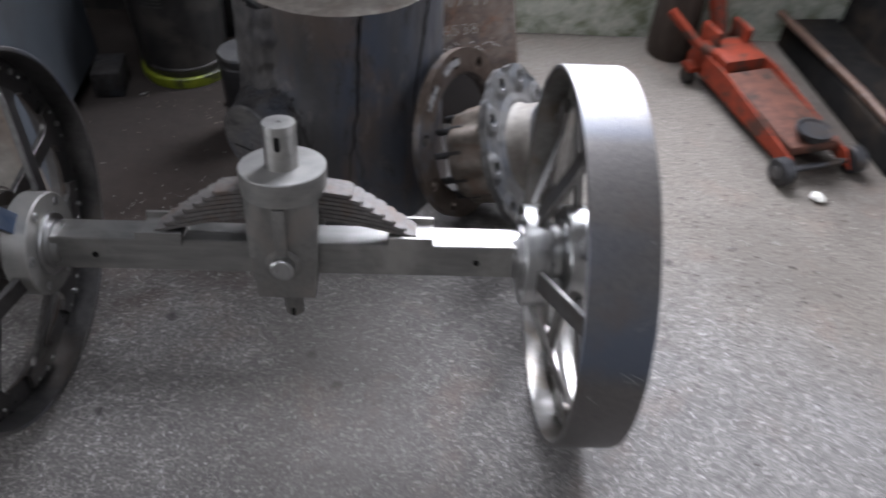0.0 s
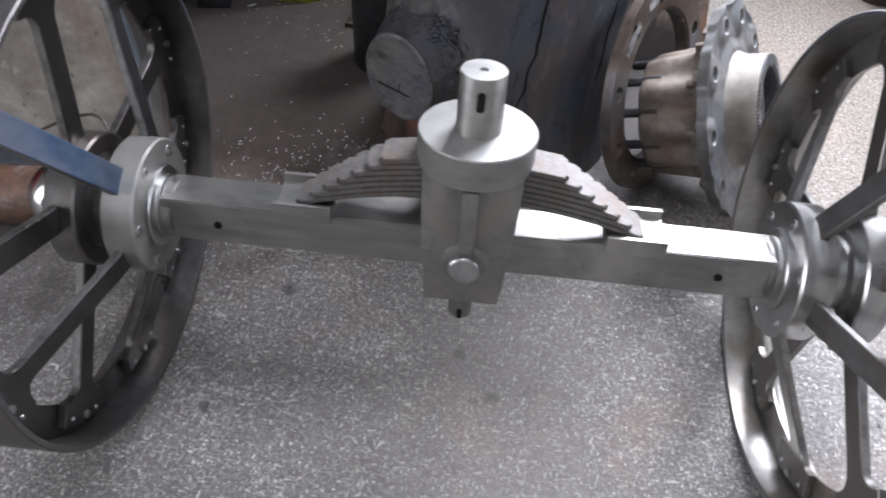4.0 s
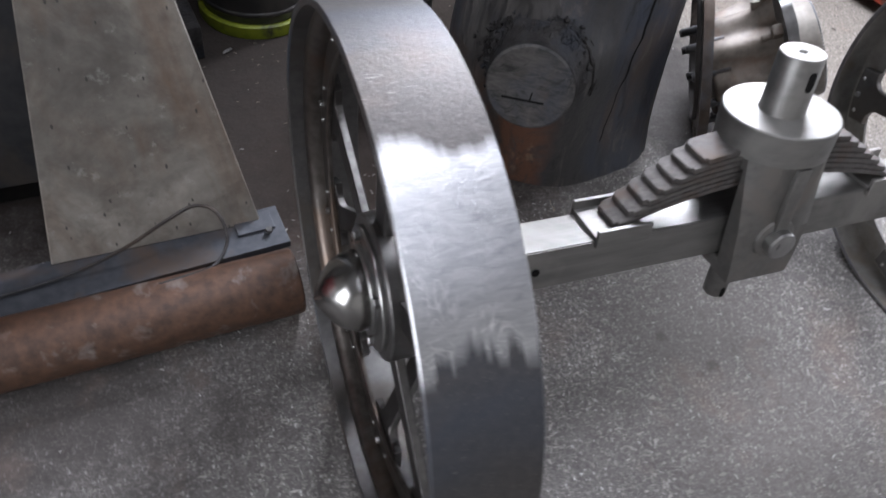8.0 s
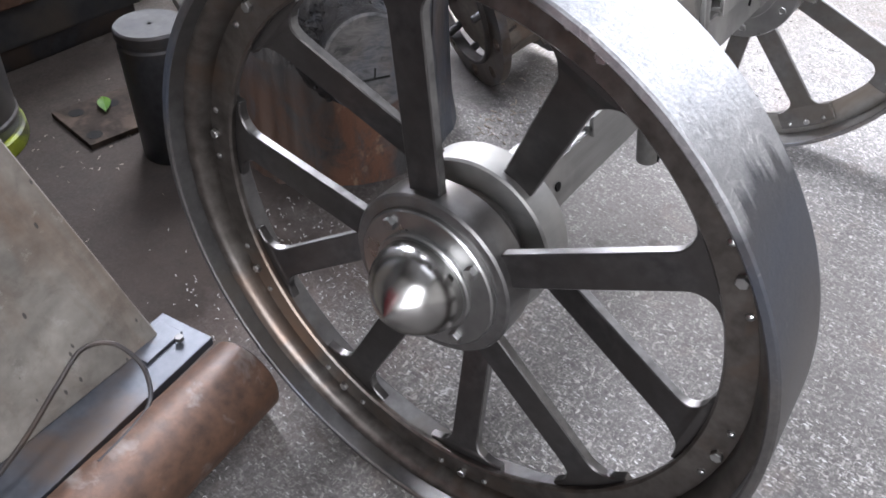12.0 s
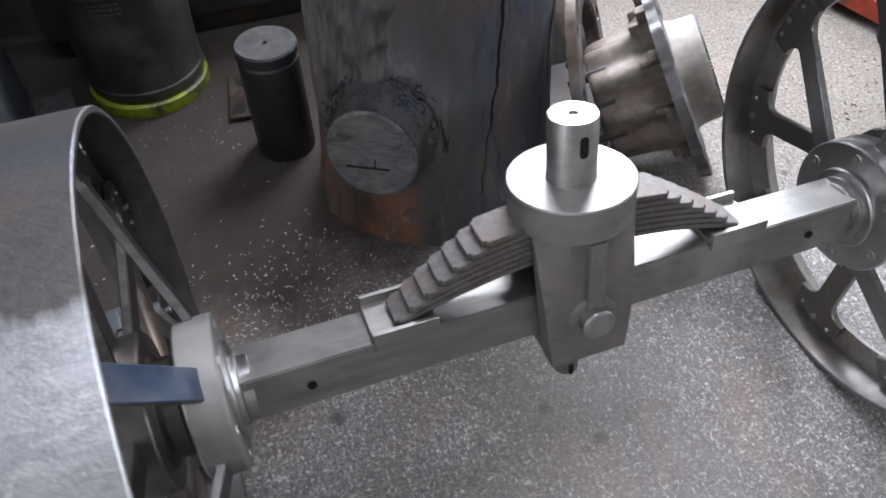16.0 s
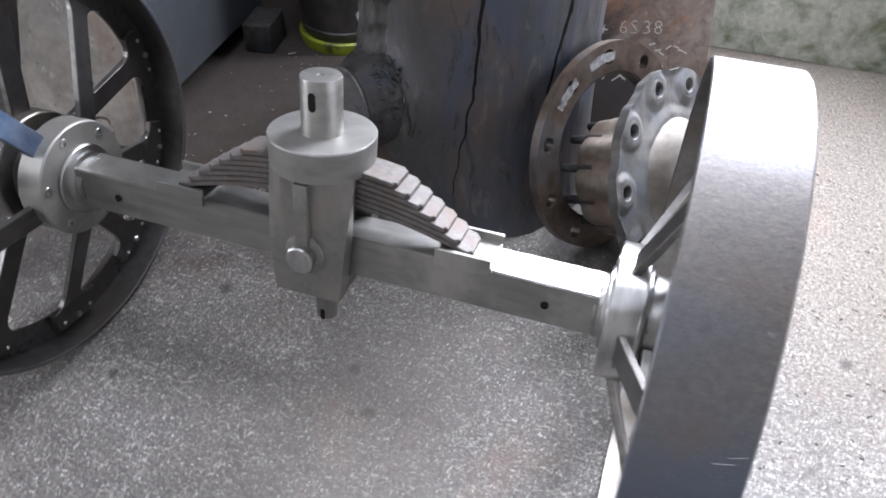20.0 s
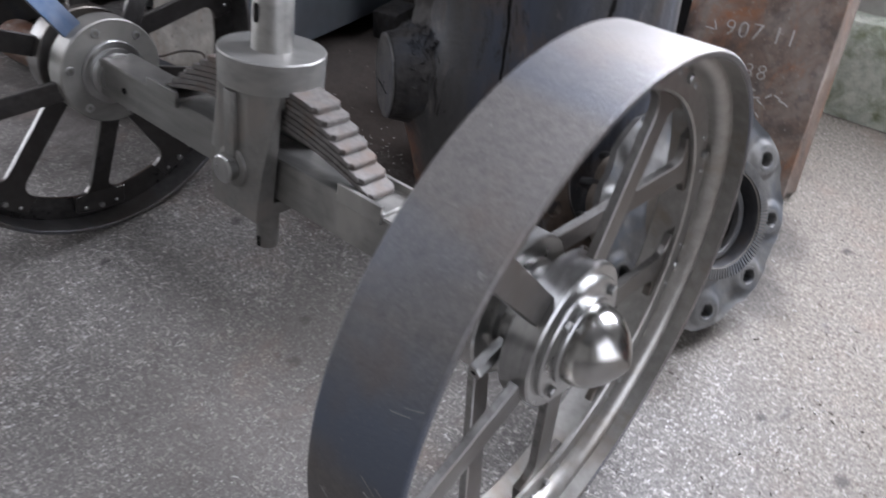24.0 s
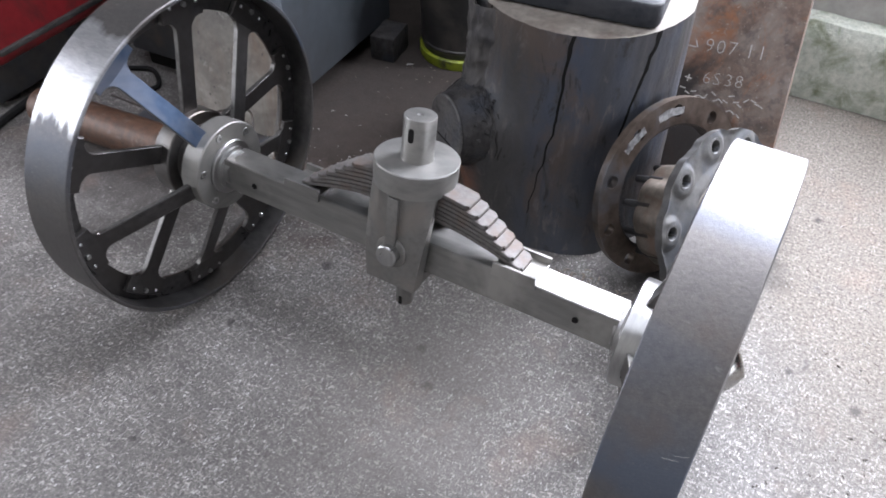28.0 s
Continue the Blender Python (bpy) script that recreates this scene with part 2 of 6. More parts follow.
    # trodden-in brown oil and painted shade below the axle, black seep round the pipe
    # dirt and painted shade by the jack; a browner patch beside the right wheel
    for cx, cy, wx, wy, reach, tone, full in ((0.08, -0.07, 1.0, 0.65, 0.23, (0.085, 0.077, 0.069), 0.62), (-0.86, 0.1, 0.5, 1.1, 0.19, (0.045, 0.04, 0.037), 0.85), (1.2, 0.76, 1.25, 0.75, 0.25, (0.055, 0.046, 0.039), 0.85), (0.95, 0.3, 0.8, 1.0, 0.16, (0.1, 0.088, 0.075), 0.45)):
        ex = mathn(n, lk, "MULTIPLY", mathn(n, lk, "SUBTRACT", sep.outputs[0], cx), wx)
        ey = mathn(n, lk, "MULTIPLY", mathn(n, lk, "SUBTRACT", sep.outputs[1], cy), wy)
        stain_shade = mathn(n, lk, "ADD", mathn(n, lk, "SQRT", mathn(n, lk, "ADD", mathn(n, lk, "MULTIPLY", ex, ex), mathn(n, lk, "MULTIPLY", ey, ey))), mathn(n, lk, "MULTIPLY", mathn(n, lk, "SUBTRACT", noise_tex(n, lk, v, 11, 7, 0.72, None, 0.7), 0.5), 0.34))
        col = mixc(n, lk, ramp(n, lk, stain_shade, [(reach * 0.35, (full, full, full)), (reach * 1.35, (0, 0, 0))]), col, tone)
    rust = noise_tex(n, lk, v, 5.3, 5, 0.65)
    col = mixc(n, lk, ramp(n, lk, rust, [(0.55, (0, 0, 0)), (0.75, (0.4, 0.4, 0.4))]), col, (0.2, 0.14, 0.11))
    col = mixc(n, lk, brown, col, (0.1, 0.062, 0.046))
    col = mixc(n, lk, mathn(n, lk, "MULTIPLY", grime_shade, 0.92), col, mixc(n, lk, mid, (0.016, 0.014, 0.013), (0.044, 0.036, 0.031)))
    # shade on the floor under the truck hub, put into the colour
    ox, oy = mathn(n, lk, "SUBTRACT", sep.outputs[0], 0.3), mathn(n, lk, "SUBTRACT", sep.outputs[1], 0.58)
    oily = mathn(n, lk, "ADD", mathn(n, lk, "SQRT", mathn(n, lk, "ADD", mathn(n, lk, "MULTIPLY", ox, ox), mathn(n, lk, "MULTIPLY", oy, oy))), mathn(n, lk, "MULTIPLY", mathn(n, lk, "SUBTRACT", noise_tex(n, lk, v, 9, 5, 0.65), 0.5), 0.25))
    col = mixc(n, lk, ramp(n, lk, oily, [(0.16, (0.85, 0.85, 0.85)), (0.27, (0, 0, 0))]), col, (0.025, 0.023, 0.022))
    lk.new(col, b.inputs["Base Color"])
    lk.new(ramp(n, lk, mid, [(0.3, (0.56, 0.56, 0.56)), (0.7, (0.84, 0.84, 0.84))]), b.inputs["Roughness"])
    lk.new(mathn(n, lk, "SUBTRACT", 0.2, mathn(n, lk, "MULTIPLY", grime_shade, 0.2)), b.inputs["Specular IOR Level"])
    nb = bump(n, lk, b, fine, 0.35, 0.0015)
    bump(n, lk, b, mid, 0.5, 0.005, nb)
    return m


def tyre_material(name, ground, tone=1.0):
    """Mill-scaled flat steel with blue heat tints and, on a wheel that was ground, a ragged bright patch over an arc of the tread."""
    m = bpy.data.materials.new(name)
    t, n, lk, b = nodes_of(m)
    v = coords(n)
    sep = n.new("ShaderNodeSeparateXYZ")
    lk.new(v, sep.inputs[0])
    fine = noise_tex(n, lk, v, 140, 5, 0.65)
    broad = noise_tex(n, lk, v, 7, 4, 0.6, None, 0.6)
    tint = noise_tex(n, lk, v, 5.0, 3, 0.5, (0.4, 1, 1), 0.3)
    col = mixc(n, lk, ramp(n, lk, fine, [(0.3, (0, 0, 0)), (0.7, (1, 1, 1))]), tuple(tone * c for c in (0.118, 0.112, 0.11)), tuple(tone * c for c in (0.172, 0.162, 0.154)))
    col = mixc(n, lk, ramp(n, lk, tint, [(0.48, (0, 0, 0)), (0.66, (0.75, 0.75, 0.75))]), col, tuple(tone * c for c in (0.106, 0.13, 0.176)))
    col = mixc(n, lk, ramp(n, lk, broad, [(0.55, (0, 0, 0)), (0.75, (0.6, 0.6, 0.6))]), col, (0.15, 0.118, 0.1))
    pits = noise_tex(n, lk, v, 420, 3, 0.6)
    col = mixc(n, lk, ramp(n, lk, pits, [(0.62, (0, 0, 0)), (0.72, (0.3, 0.3, 0.3))]), col, (0.28, 0.27, 0.26))
    col = mixc(n, lk, ramp(n, lk, noise_tex(n, lk, v, 33, 5, 0.7, None, 0.5), [(0.56, (0, 0, 0)), (0.72, (0.15, 0.15, 0.15))]), col, (0.1, 0.09, 0.084))
    rough = mathn(n, lk, "ADD", 0.32, mathn(n, lk, "MULTIPLY", mathn(n, lk, "ADD", fine, broad), 0.17))
    # long scratches
    scr = noise_tex(n, lk, v, 35, 2, 0.5, (1.0, 5.0, 0.7), 1.2)
    col = mixc(n, lk, ramp(n, lk, scr, [(0.72, (0, 0, 0)), (0.76, (0.22, 0.22, 0.22))]), col, (0.4, 0.39, 0.37))
    if ground:
        lo, hi = ground
        ang = mathn(n, lk, "ARCTAN2", sep.outputs[2], mathn(n, lk, "MULTIPLY", sep.outputs[1], -1.0))
        # strokes of the grinder: each strip of the tread ends at its own height
        strip = []
        for width, seed in ((95.0, 3.0), (260.0, 11.0)):
            cell = n.new("ShaderNodeTexWhiteNoise")
            cell.noise_dimensions = "1D"
            lk.new(mathn(n, lk, "ADD", mathn(n, lk, "FLOOR", mathn(n, lk, "MULTIPLY", mathn(n, lk, "ADD", sep.outputs[0], mathn(n, lk, "MULTIPLY", ang, 0.012)), width)), seed), cell.inputs["W"])
            strip.append(cell.outputs["Value"])
        rag = mathn(n, lk, "ADD", mathn(n, lk, "MULTIPLY", strip[0], 0.65), mathn(n, lk, "MULTIPLY", strip[1], 0.35))
        rag2 = noise_tex(n, lk, v, 14, 2, 0.5, (1.0, 0.3, 0.3))
        low = mathn(n, lk, "ADD", ang, mathn(n, lk, "ADD", mathn(n, lk, "MULTIPLY", rag, 0.12), mathn(n, lk, "MULTIPLY", rag2, 0.2)))
        high = mathn(n, lk, "ADD", ang, mathn(n, lk, "ADD", mathn(n, lk, "MULTIPLY", rag, 0.03), mathn(n, lk, "MULTIPLY", rag2, 0.25)))
        up = ramp(n, lk, mathn(n, lk, "MULTIPLY", mathn(n, lk, "SUBTRACT", high, lo + 0.14), 22.0), [(0.0, (0, 0, 0)), (1.0, (1, 1, 1))])
        dn = ramp(n, lk, mathn(n, lk, "MULTIPLY", mathn(n, lk, "SUBTRACT", hi + 0.15, low), 16.0), [(0.0, (0, 0, 0)), (1.0, (1, 1, 1))])
        mask = mathn(n, lk, "MULTIPLY", up, dn)
        swirl = noise_tex(n, lk, v, 190, 4, 0.6, (0.3, 1.0, 1.0), 0.8)
        bright = mixc(n, lk, ramp(n, lk, swirl, [(0.3, (0, 0, 0)), (0.7, (1, 1, 1))]), (0.36, 0.367, 0.38), (0.52, 0.525, 0.532))
        curl = noise_tex(n, lk, v, 55, 1, 0.4, (1.0, 0.55, 0.55), 2.2)
        hair = mathn(n, lk, "MULTIPLY", ramp(n, lk, mathn(n, lk, "ABSOLUTE", mathn(n, lk, "SUBTRACT", curl, 0.5)), [(0.012, (1, 1, 1)), (0.028, (0, 0, 0))]), ramp(n, lk, noise_tex(n, lk, v, 16, 2, 0.5), [(0.5, (0, 0, 0)), (0.62, (1, 1, 1))]))
        bright = mixc(n, lk, hair, bright, (0.72, 0.72, 0.72))
        col = mixc(n, lk, mathn(n, lk, "MULTIPLY", mask, 0.9), col, bright)
        filed = mathn(n, lk, "ADD", 0.23, mathn(n, lk, "MULTIPLY", swirl, 0.17))
        rough = mathn(n, lk, "ADD", mathn(n, lk, "MULTIPLY", rough, mathn(n, lk, "SUBTRACT", 1.0, mask)), mathn(n, lk, "MULTIPLY", filed, mask))
    lk.new(col, b.inputs["Base Color"])
    lk.new(rough, b.inputs["Roughness"])
    b.inputs["Metallic"].default_value = 0.85
    nb = bump(n, lk, b, fine, 0.28, 0.001)
    bump(n, lk, b, noise_tex(n, lk, v, 330, 4, 0.7), 0.4, 0.0008, nb)
    return m


def wood_material(name, dark, mid, warm, warm_low, scale=22, stretch=(1, 1, 0.4)):
    m = bpy.data.materials.new(name)
    t, n, lk, b = nodes_of(m)
    v = coords(n)
    grain = noise_tex(n, lk, v, scale, 8, 0.75, stretch, 1.3)
    broad = noise_tex(n, lk, v, 6, 4, 0.6, (1, 1, 0.35), 0.5)
    col = mixc(n, lk, ramp(n, lk, grain, [(0.35, (0, 0, 0)), (0.68, (1, 1, 1))]), dark, mid)
    col = mixc(n, lk, ramp(n, lk, broad, [(0.44, (0, 0, 0)), (0.66, (0.75, 0.75, 0.75))]), col, (0.042, 0.054, 0.08))
    col = mixc(n, lk, ramp(n, lk, noise_tex(n, lk, v, 7, 6, 0.7, (1, 1, 0.6), 0.7), [(0.5, (0, 0, 0)), (0.64, (0.75, 0.75, 0.75))]), col, (0.075, 0.055, 0.043))
    col = mixc(n, lk, ramp(n, lk, noise_tex(n, lk, v, 30, 6, 0.75, (1, 1, 0.22), 0.9), [(0.57, (0, 0, 0)), (0.66, (0.7, 0.7, 0.7))]), col, (0.11, 0.1, 0.092))
    col = mixc(n, lk, ramp(n, lk, noise_tex(n, lk, v, 24, 6, 0.75, (1, 1, 0.3), 0.9), [(0.36, (0.8, 0.8, 0.8)), (0.44, (0, 0, 0))]), col, (0.014, 0.013, 0.013))
    col = mixc(n, lk, ramp(n, lk, noise_tex(n, lk, v, 48, 5, 0.7), [(0.66, (0, 0, 0)), (0.74, (0.5, 0.5, 0.5))]), col, (0.17, 0.16, 0.15))
    if warm_low:
        sep = n.new("ShaderNodeSeparateXYZ")
        lk.new(v, sep.inputs[0])
        chips = noise_tex(n, lk, v, 14, 8, 0.74, (1, 1, 0.6), 1.1)
        across = mathn(n, lk, "ADD", mathn(n, lk, "MULTIPLY", sep.outputs[0], 0.83), mathn(n, lk, "MULTIPLY", sep.outputs[1], -0.557))
        facing = ramp(n, lk, mathn(n, lk, "ADD", mathn(n, lk, "MULTIPLY", sep.outputs[0], -0.557), mathn(n, lk, "MULTIPLY", sep.outputs[1], -0.83)), [(0.05, (0, 0, 0)), (0.1, (1, 1, 1))])
        rise = mathn(n, lk, "ADD", sep.outputs[2], mathn(n, lk, "MULTIPLY", chips, 0.1))
        foot = ramp(n, lk, rise, [(0.2, (1, 1, 1)), (0.26, (0, 0, 0))])
        worn = ramp(n, lk, chips, [(0.38, (0, 0, 0)), (0.53, (1, 1, 1))])
        side = mathn(n, lk, "MULTIPLY", ramp(n, lk, mathn(n, lk, "ADD", mathn(n, lk, "MULTIPLY", across, -1.0), mathn(n, lk, "MULTIPLY", chips, 0.08)), [(0.02, (0, 0, 0)), (0.1, (1, 1, 1))]), foot)
        col = mixc(n, lk, mathn(n, lk, "MULTIPLY", side, worn), col, (0.062, 0.037, 0.026))
        strip = ramp(n, lk, mathn(n, lk, "ABSOLUTE", mathn(n, lk, "ADD", mathn(n, lk, "ADD", across, 0.012), mathn(n, lk, "MULTIPLY", mathn(n, lk, "SUBTRACT", chips, 0.5), 0.09))), [(0.03, (1, 1, 1)), (0.055, (0, 0, 0))])
        low = mathn(n, lk, "MULTIPLY", mathn(n, lk, "MULTIPLY", strip, foot), mathn(n, lk, "MULTIPLY", worn, facing))
        splinter = noise_tex(n, lk, v, 40, 5, 0.7, (1, 1, 0.5))
        warm = mixc(n, lk, ramp(n, lk, splinter, [(0.56, (0, 0, 0)), (0.68, (1, 1, 1))]), warm, (0.27, 0.19, 0.13))
        col = mixc(n, lk, low, col, warm)
    lk.new(col, b.inputs["Base Color"])
    lk.new(ramp(n, lk, broad, [(0.3, (0.4, 0.4, 0.4)), (0.7, (0.62, 0.62, 0.62))]), b.inputs["Roughness"])
    nb = bump(n, lk, b, grain, 0.2, 0.003)
    bump(n, lk, b, noise_tex(n, lk, v, 130, 4, 0.7), 0.45, 0.0025, nb)
    return m


def dirty_paint(name):
    """Old cream paint, greyed and browned by hands and oil, with dark drip flecks and worn patches."""
    m = bpy.data.materials.new(name)
    t, n, lk, b = nodes_of(m)
    v = coords(n)
    broad = noise_tex(n, lk, v, 5.5, 5, 0.65, None, 0.5)
    streak = noise_tex(n, lk, v, 9, 5, 0.65, (1, 1, 0.35), 0.6)
    fine = noise_tex(n, lk, v, 60, 4, 0.6)
    col = mixc(n, lk, ramp(n, lk, broad, [(0.35, (0, 0, 0)), (0.65, (1, 1, 1))]), (0.1, 0.091, 0.079), (0.245, 0.228, 0.198))
    col = mixc(n, lk, ramp(n, lk, streak, [(0.48, (0, 0, 0)), (0.7, (0.85, 0.85, 0.85))]), col, (0.13, 0.087, 0.058))
    blot = noise_tex(n, lk, v, 19, 7, 0.72, None, 0.5)
    col = mixc(n, lk, ramp(n, lk, blot, [(0.5, (0, 0, 0)), (0.66, (0.6, 0.6, 0.6))]), col, (0.095, 0.078, 0.064))
    col = mixc(n, lk, ramp(n, lk, noise_tex(n, lk, v, 31, 6, 0.7), [(0.6, (0, 0, 0)), (0.7, (0.5, 0.5, 0.5))]), col, (0.33, 0.325, 0.3))
    col = mixc(n, lk, ramp(n, lk, fine, [(0.3, (0.15, 0.15, 0.15)), (0.7, (0.85, 0.85, 0.85))]), col, (0.3, 0.3, 0.3), "SOFT_LIGHT")
    mp = n.new("ShaderNodeMapping")
    mp.inputs["Scale"].default_value = (2.2, 2.2, 0.8)
    mp.inputs["Rotation"].default_value = (0, radians(15), 0)
    lk.new(v, mp.inputs[0])
    vo = n.new("ShaderNodeTexVoronoi")
    vo.inputs["Scale"].default_value = 75
    lk.new(mp.outputs[0], vo.inputs["Vector"])
    some = n.new("ShaderNodeSeparateColor")
    lk.new(vo.outputs["Color"], some.inputs[0])
    fleck = mathn(n, lk, "MULTIPLY", ramp(n, lk, vo.outputs["Distance"], [(0.22, (1, 1, 1)), (0.3, (0, 0, 0))]), mathn(n, lk, "GREATER_THAN", some.outputs[0], 0.95))
    col = mixc(n, lk, mathn(n, lk, "MULTIPLY", fleck, 0.9), col, (0.03, 0.027, 0.025))
    lk.new(col, b.inputs["Base Color"])
    lk.new(ramp(n, lk, streak, [(0.3, (0.4, 0.4, 0.4)), (0.7, (0.65, 0.65, 0.65))]), b.inputs["Roughness"])
    bump(n, lk, b, fine, 0.15, 0.001)
    return m


def rust_material():
    """Red-brown rust with paler bloom, speckle and, low on one side, shade painted in as black."""
    m = bpy.data.materials.new("rusty_plate_steel")
    t, n, lk, b = nodes_of(m)
    v = coords(n)
    fine = noise_tex(n, lk, v, 70, 6, 0.7)
    mid = noise_tex(n, lk, v, 11, 5, 0.65, None, 0.6)
    col = mixc(n, lk, ramp(n, lk, fine, [(0.32, (0, 0, 0)), (0.68, (1, 1, 1))]), (0.1, 0.072, 0.056), (0.185, 0.13, 0.1))
    col = mixc(n, lk, ramp(n, lk, mid, [(0.45, (0, 0, 0)), (0.7, (0.8, 0.8, 0.8))]), col, (0.28, 0.25, 0.225))
    col = mixc(n, lk, ramp(n, lk, noise_tex(n, lk, v, 9, 6, 0.72, (1.0, 1.0, 0.6), 0.8), [(0.52, (0, 0, 0)), (0.66, (0.85, 0.85, 0.85))]), col, (0.25, 0.105, 0.045))
    col = mixc(n, lk, ramp(n, lk, noise_tex(n, lk, v, 17, 4, 0.6), [(0.52, (0, 0, 0)), (0.64, (0.75, 0.75, 0.75))]), col, (0.06, 0.05, 0.045))
    col = mixc(n, lk, ramp(n, lk, noise_tex(n, lk, v, 120, 4, 0.7), [(0.6, (0, 0, 0)), (0.68, (0.7, 0.7, 0.7))]), col, (0.33, 0.3, 0.27))
    sep = n.new("ShaderNodeSeparateXYZ")
    lk.new(v, sep.inputs[0])
    # plate's shaded foot, put into the colour with a ragged edge
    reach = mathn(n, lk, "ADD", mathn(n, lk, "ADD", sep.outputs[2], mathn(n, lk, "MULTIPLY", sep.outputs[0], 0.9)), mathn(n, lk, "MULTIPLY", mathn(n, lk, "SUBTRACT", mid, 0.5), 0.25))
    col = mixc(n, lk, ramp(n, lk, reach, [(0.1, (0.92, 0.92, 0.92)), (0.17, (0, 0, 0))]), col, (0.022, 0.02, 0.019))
    lk.new(col, b.inputs["Base Color"])
    lk.new(ramp(n, lk, mid, [(0.3, (0.5, 0.5, 0.5)), (0.7, (0.8, 0.8, 0.8))]), b.inputs["Roughness"])
    b.inputs["Metallic"].default_value = 0.2
    bump(n, lk, b, fine, 0.35, 0.0015)
    return m


FLOOR = floor_material()
STEEL = surface("machined_steel", (0.19, 0.186, 0.178), (0.27, 0.265, 0.253), (0.38, 0.52), 0.9, 90, 9, (0.34, 0.33, 0.31), 0.12, 0.0004, (0.15, 1, 1))
TURNED = surface("turned_bright_steel", (0.32, 0.32, 0.315), (0.43, 0.43, 0.42), (0.25, 0.37), 1.0, 160, 10, (0.29, 0.285, 0.28), 0.1, 0.0003, (1, 0.2, 0.2), aniso=0.4)
DOME = surface("polished_dome_steel", (0.3, 0.295, 0.285), (0.4, 0.393, 0.38), (0.17, 0.27), 1.0, 120, 12, (0.43, 0.42, 0.4), 0.08, 0.0003, (1, 0.2, 0.2), aniso=0.4)
CAST = surface("bracket_steel", (0.165, 0.161, 0.151), (0.225, 0.22, 0.208), (0.5, 0.64), 0.85, 120, 14, (0.24, 0.22, 0.2), 0.15, 0.0005)
SPOKE = surface("dark_spoke_steel", (0.115, 0.112, 0.11), (0.175, 0.17, 0.166), (0.3, 0.42), 0.85, 70, 8, (0.13, 0.115, 0.1), 0.15, 0.0005)
SPOKE_DARK = surface("blackened_spoke_steel", (0.05, 0.048, 0.048), (0.09, 0.086, 0.084), (0.24, 0.37), 0.85, 70, 8, (0.06, 0.055, 0.052), 0.15, 0.0005)
SPOKE_BLUE = surface("sky_tinted_spoke_steel", (0.072, 0.11, 0.185), (0.108, 0.156, 0.24), (0.32, 0.42), 0.85, 70, 8, (0.2, 0.22, 0.27), 0.12, 0.0004)
EDGE = surface("filed_spoke_edge", (0.12, 0.117, 0.112), (0.22, 0.215, 0.207), (0.34, 0.48), 0.9, 90, 14, (0.13, 0.12, 0.11), 0.15, 0.0005)
COLLAR = surface("turned_collar_steel", (0.19, 0.186, 0.178), (0.27, 0.265, 0.253), (0.46, 0.6), 0.85, 90, 9, (0.3, 0.29, 0.27), 0.12, 0.0004, (0.3, 0.3, 1))
LEAF = surface("spring_leaf_steel", (0.085, 0.078, 0.074), (0.16, 0.149, 0.141), (0.6, 0.78), 0.5, 130, 22, (0.13, 0.1, 0.084), 0.25, 0.0008)
RIM_IN = surface("web_ring_steel", (0.26, 0.25, 0.235), (0.37, 0.36, 0.34), (0.3, 0.44), 0.9, 60, 9, (0.24, 0.205, 0.17), 0.15, 0.0005)
RIM_BROWN = surface("brown_web_ring_steel", (0.075, 0.066, 0.059), (0.145, 0.132, 0.12), (0.28, 0.42), 0.9, 60, 9, (0.14, 0.1, 0.075), 0.15, 0.0005)
TYRE_L = tyre_material("ground_tyre_steel", (math.radians(106), math.radians(140)), 0.7)
TYRE_R = tyre_material("mill_scale_tyre_steel", None)
ZINC = surface("zinc_bolt", (0.3, 0.3, 0.295), (0.42, 0.42, 0.41), (0.25, 0.4), 1.0, 200, 20, None, 0.1, 0.0003)
BLACK = surface("black_hollow", (0.01, 0.01, 0.01), (0.016, 0.015, 0.014), (0.7, 0.9), 0.0, 80, 10, gloss=0.05)
STUMP = wood_material("blackened_stump_wood", (0.032, 0.031, 0.031), (0.052, 0.05, 0.048), (0.125, 0.06, 0.037), True, 22, (1, 1, 0.35))
CUT = wood_material("grey_cut_wood", (0.02, 0.019, 0.018), (0.12, 0.113, 0.106), (0.1, 0.05, 0.03), False, 45, (0.5, 1.8, 1.0))
CHOP = surface("worn_stump_top", (0.115, 0.102, 0.088), (0.2, 0.18, 0.155), (0.6, 0.8), 0, 60, 8, (0.1, 0.08, 0.065), 0.4, 0.002, gloss=0.2)
IRON = surface("dark_anvil_iron", (0.028, 0.028, 0.03), (0.05, 0.05, 0.052), (0.4, 0.6), 0.6, 80, 9, (0.06, 0.045, 0.035), 0.2, 0.001)
ANVIL = surface("blue_black_anvil_iron", (0.016, 0.018, 0.022), (0.04, 0.042, 0.047), (0.55, 0.75), 0.2, 60, 9, (0.05, 0.05, 0.052), 0.5, 0.003, gloss=0.2)
DULLTOP = surface("dull_bar_end", (0.03, 0.03, 0.031), (0.06, 0.059, 0.057), (0.6, 0.8), 0.1, 40, 14, (0.085, 0.083, 0.08), 0.3, 0.001, gloss=0.05)
RUSTDARK = surface("dark_rusty_plate", (0.014, 0.011, 0.009), (0.035, 0.027, 0.022), (0.7, 0.9), 0, 60, 12, (0.06, 0.045, 0.035), gloss=0.05)
CASTHUB = surface("grey_cast_hub", (0.06, 0.058, 0.056), (0.15, 0.145, 0.14), (0.36, 0.58), 0.6, 34, 16, (0.1, 0.104, 0.112), 0.5, 0.003)
GREASE = surface("greasy_grey_casting", (0.048, 0.047, 0.046), (0.14, 0.136, 0.129), (0.45, 0.66), 0.15, 34, 17, (0.075, 0.08, 0.088), 0.6, 0.003, None, (0.48, 0.62))
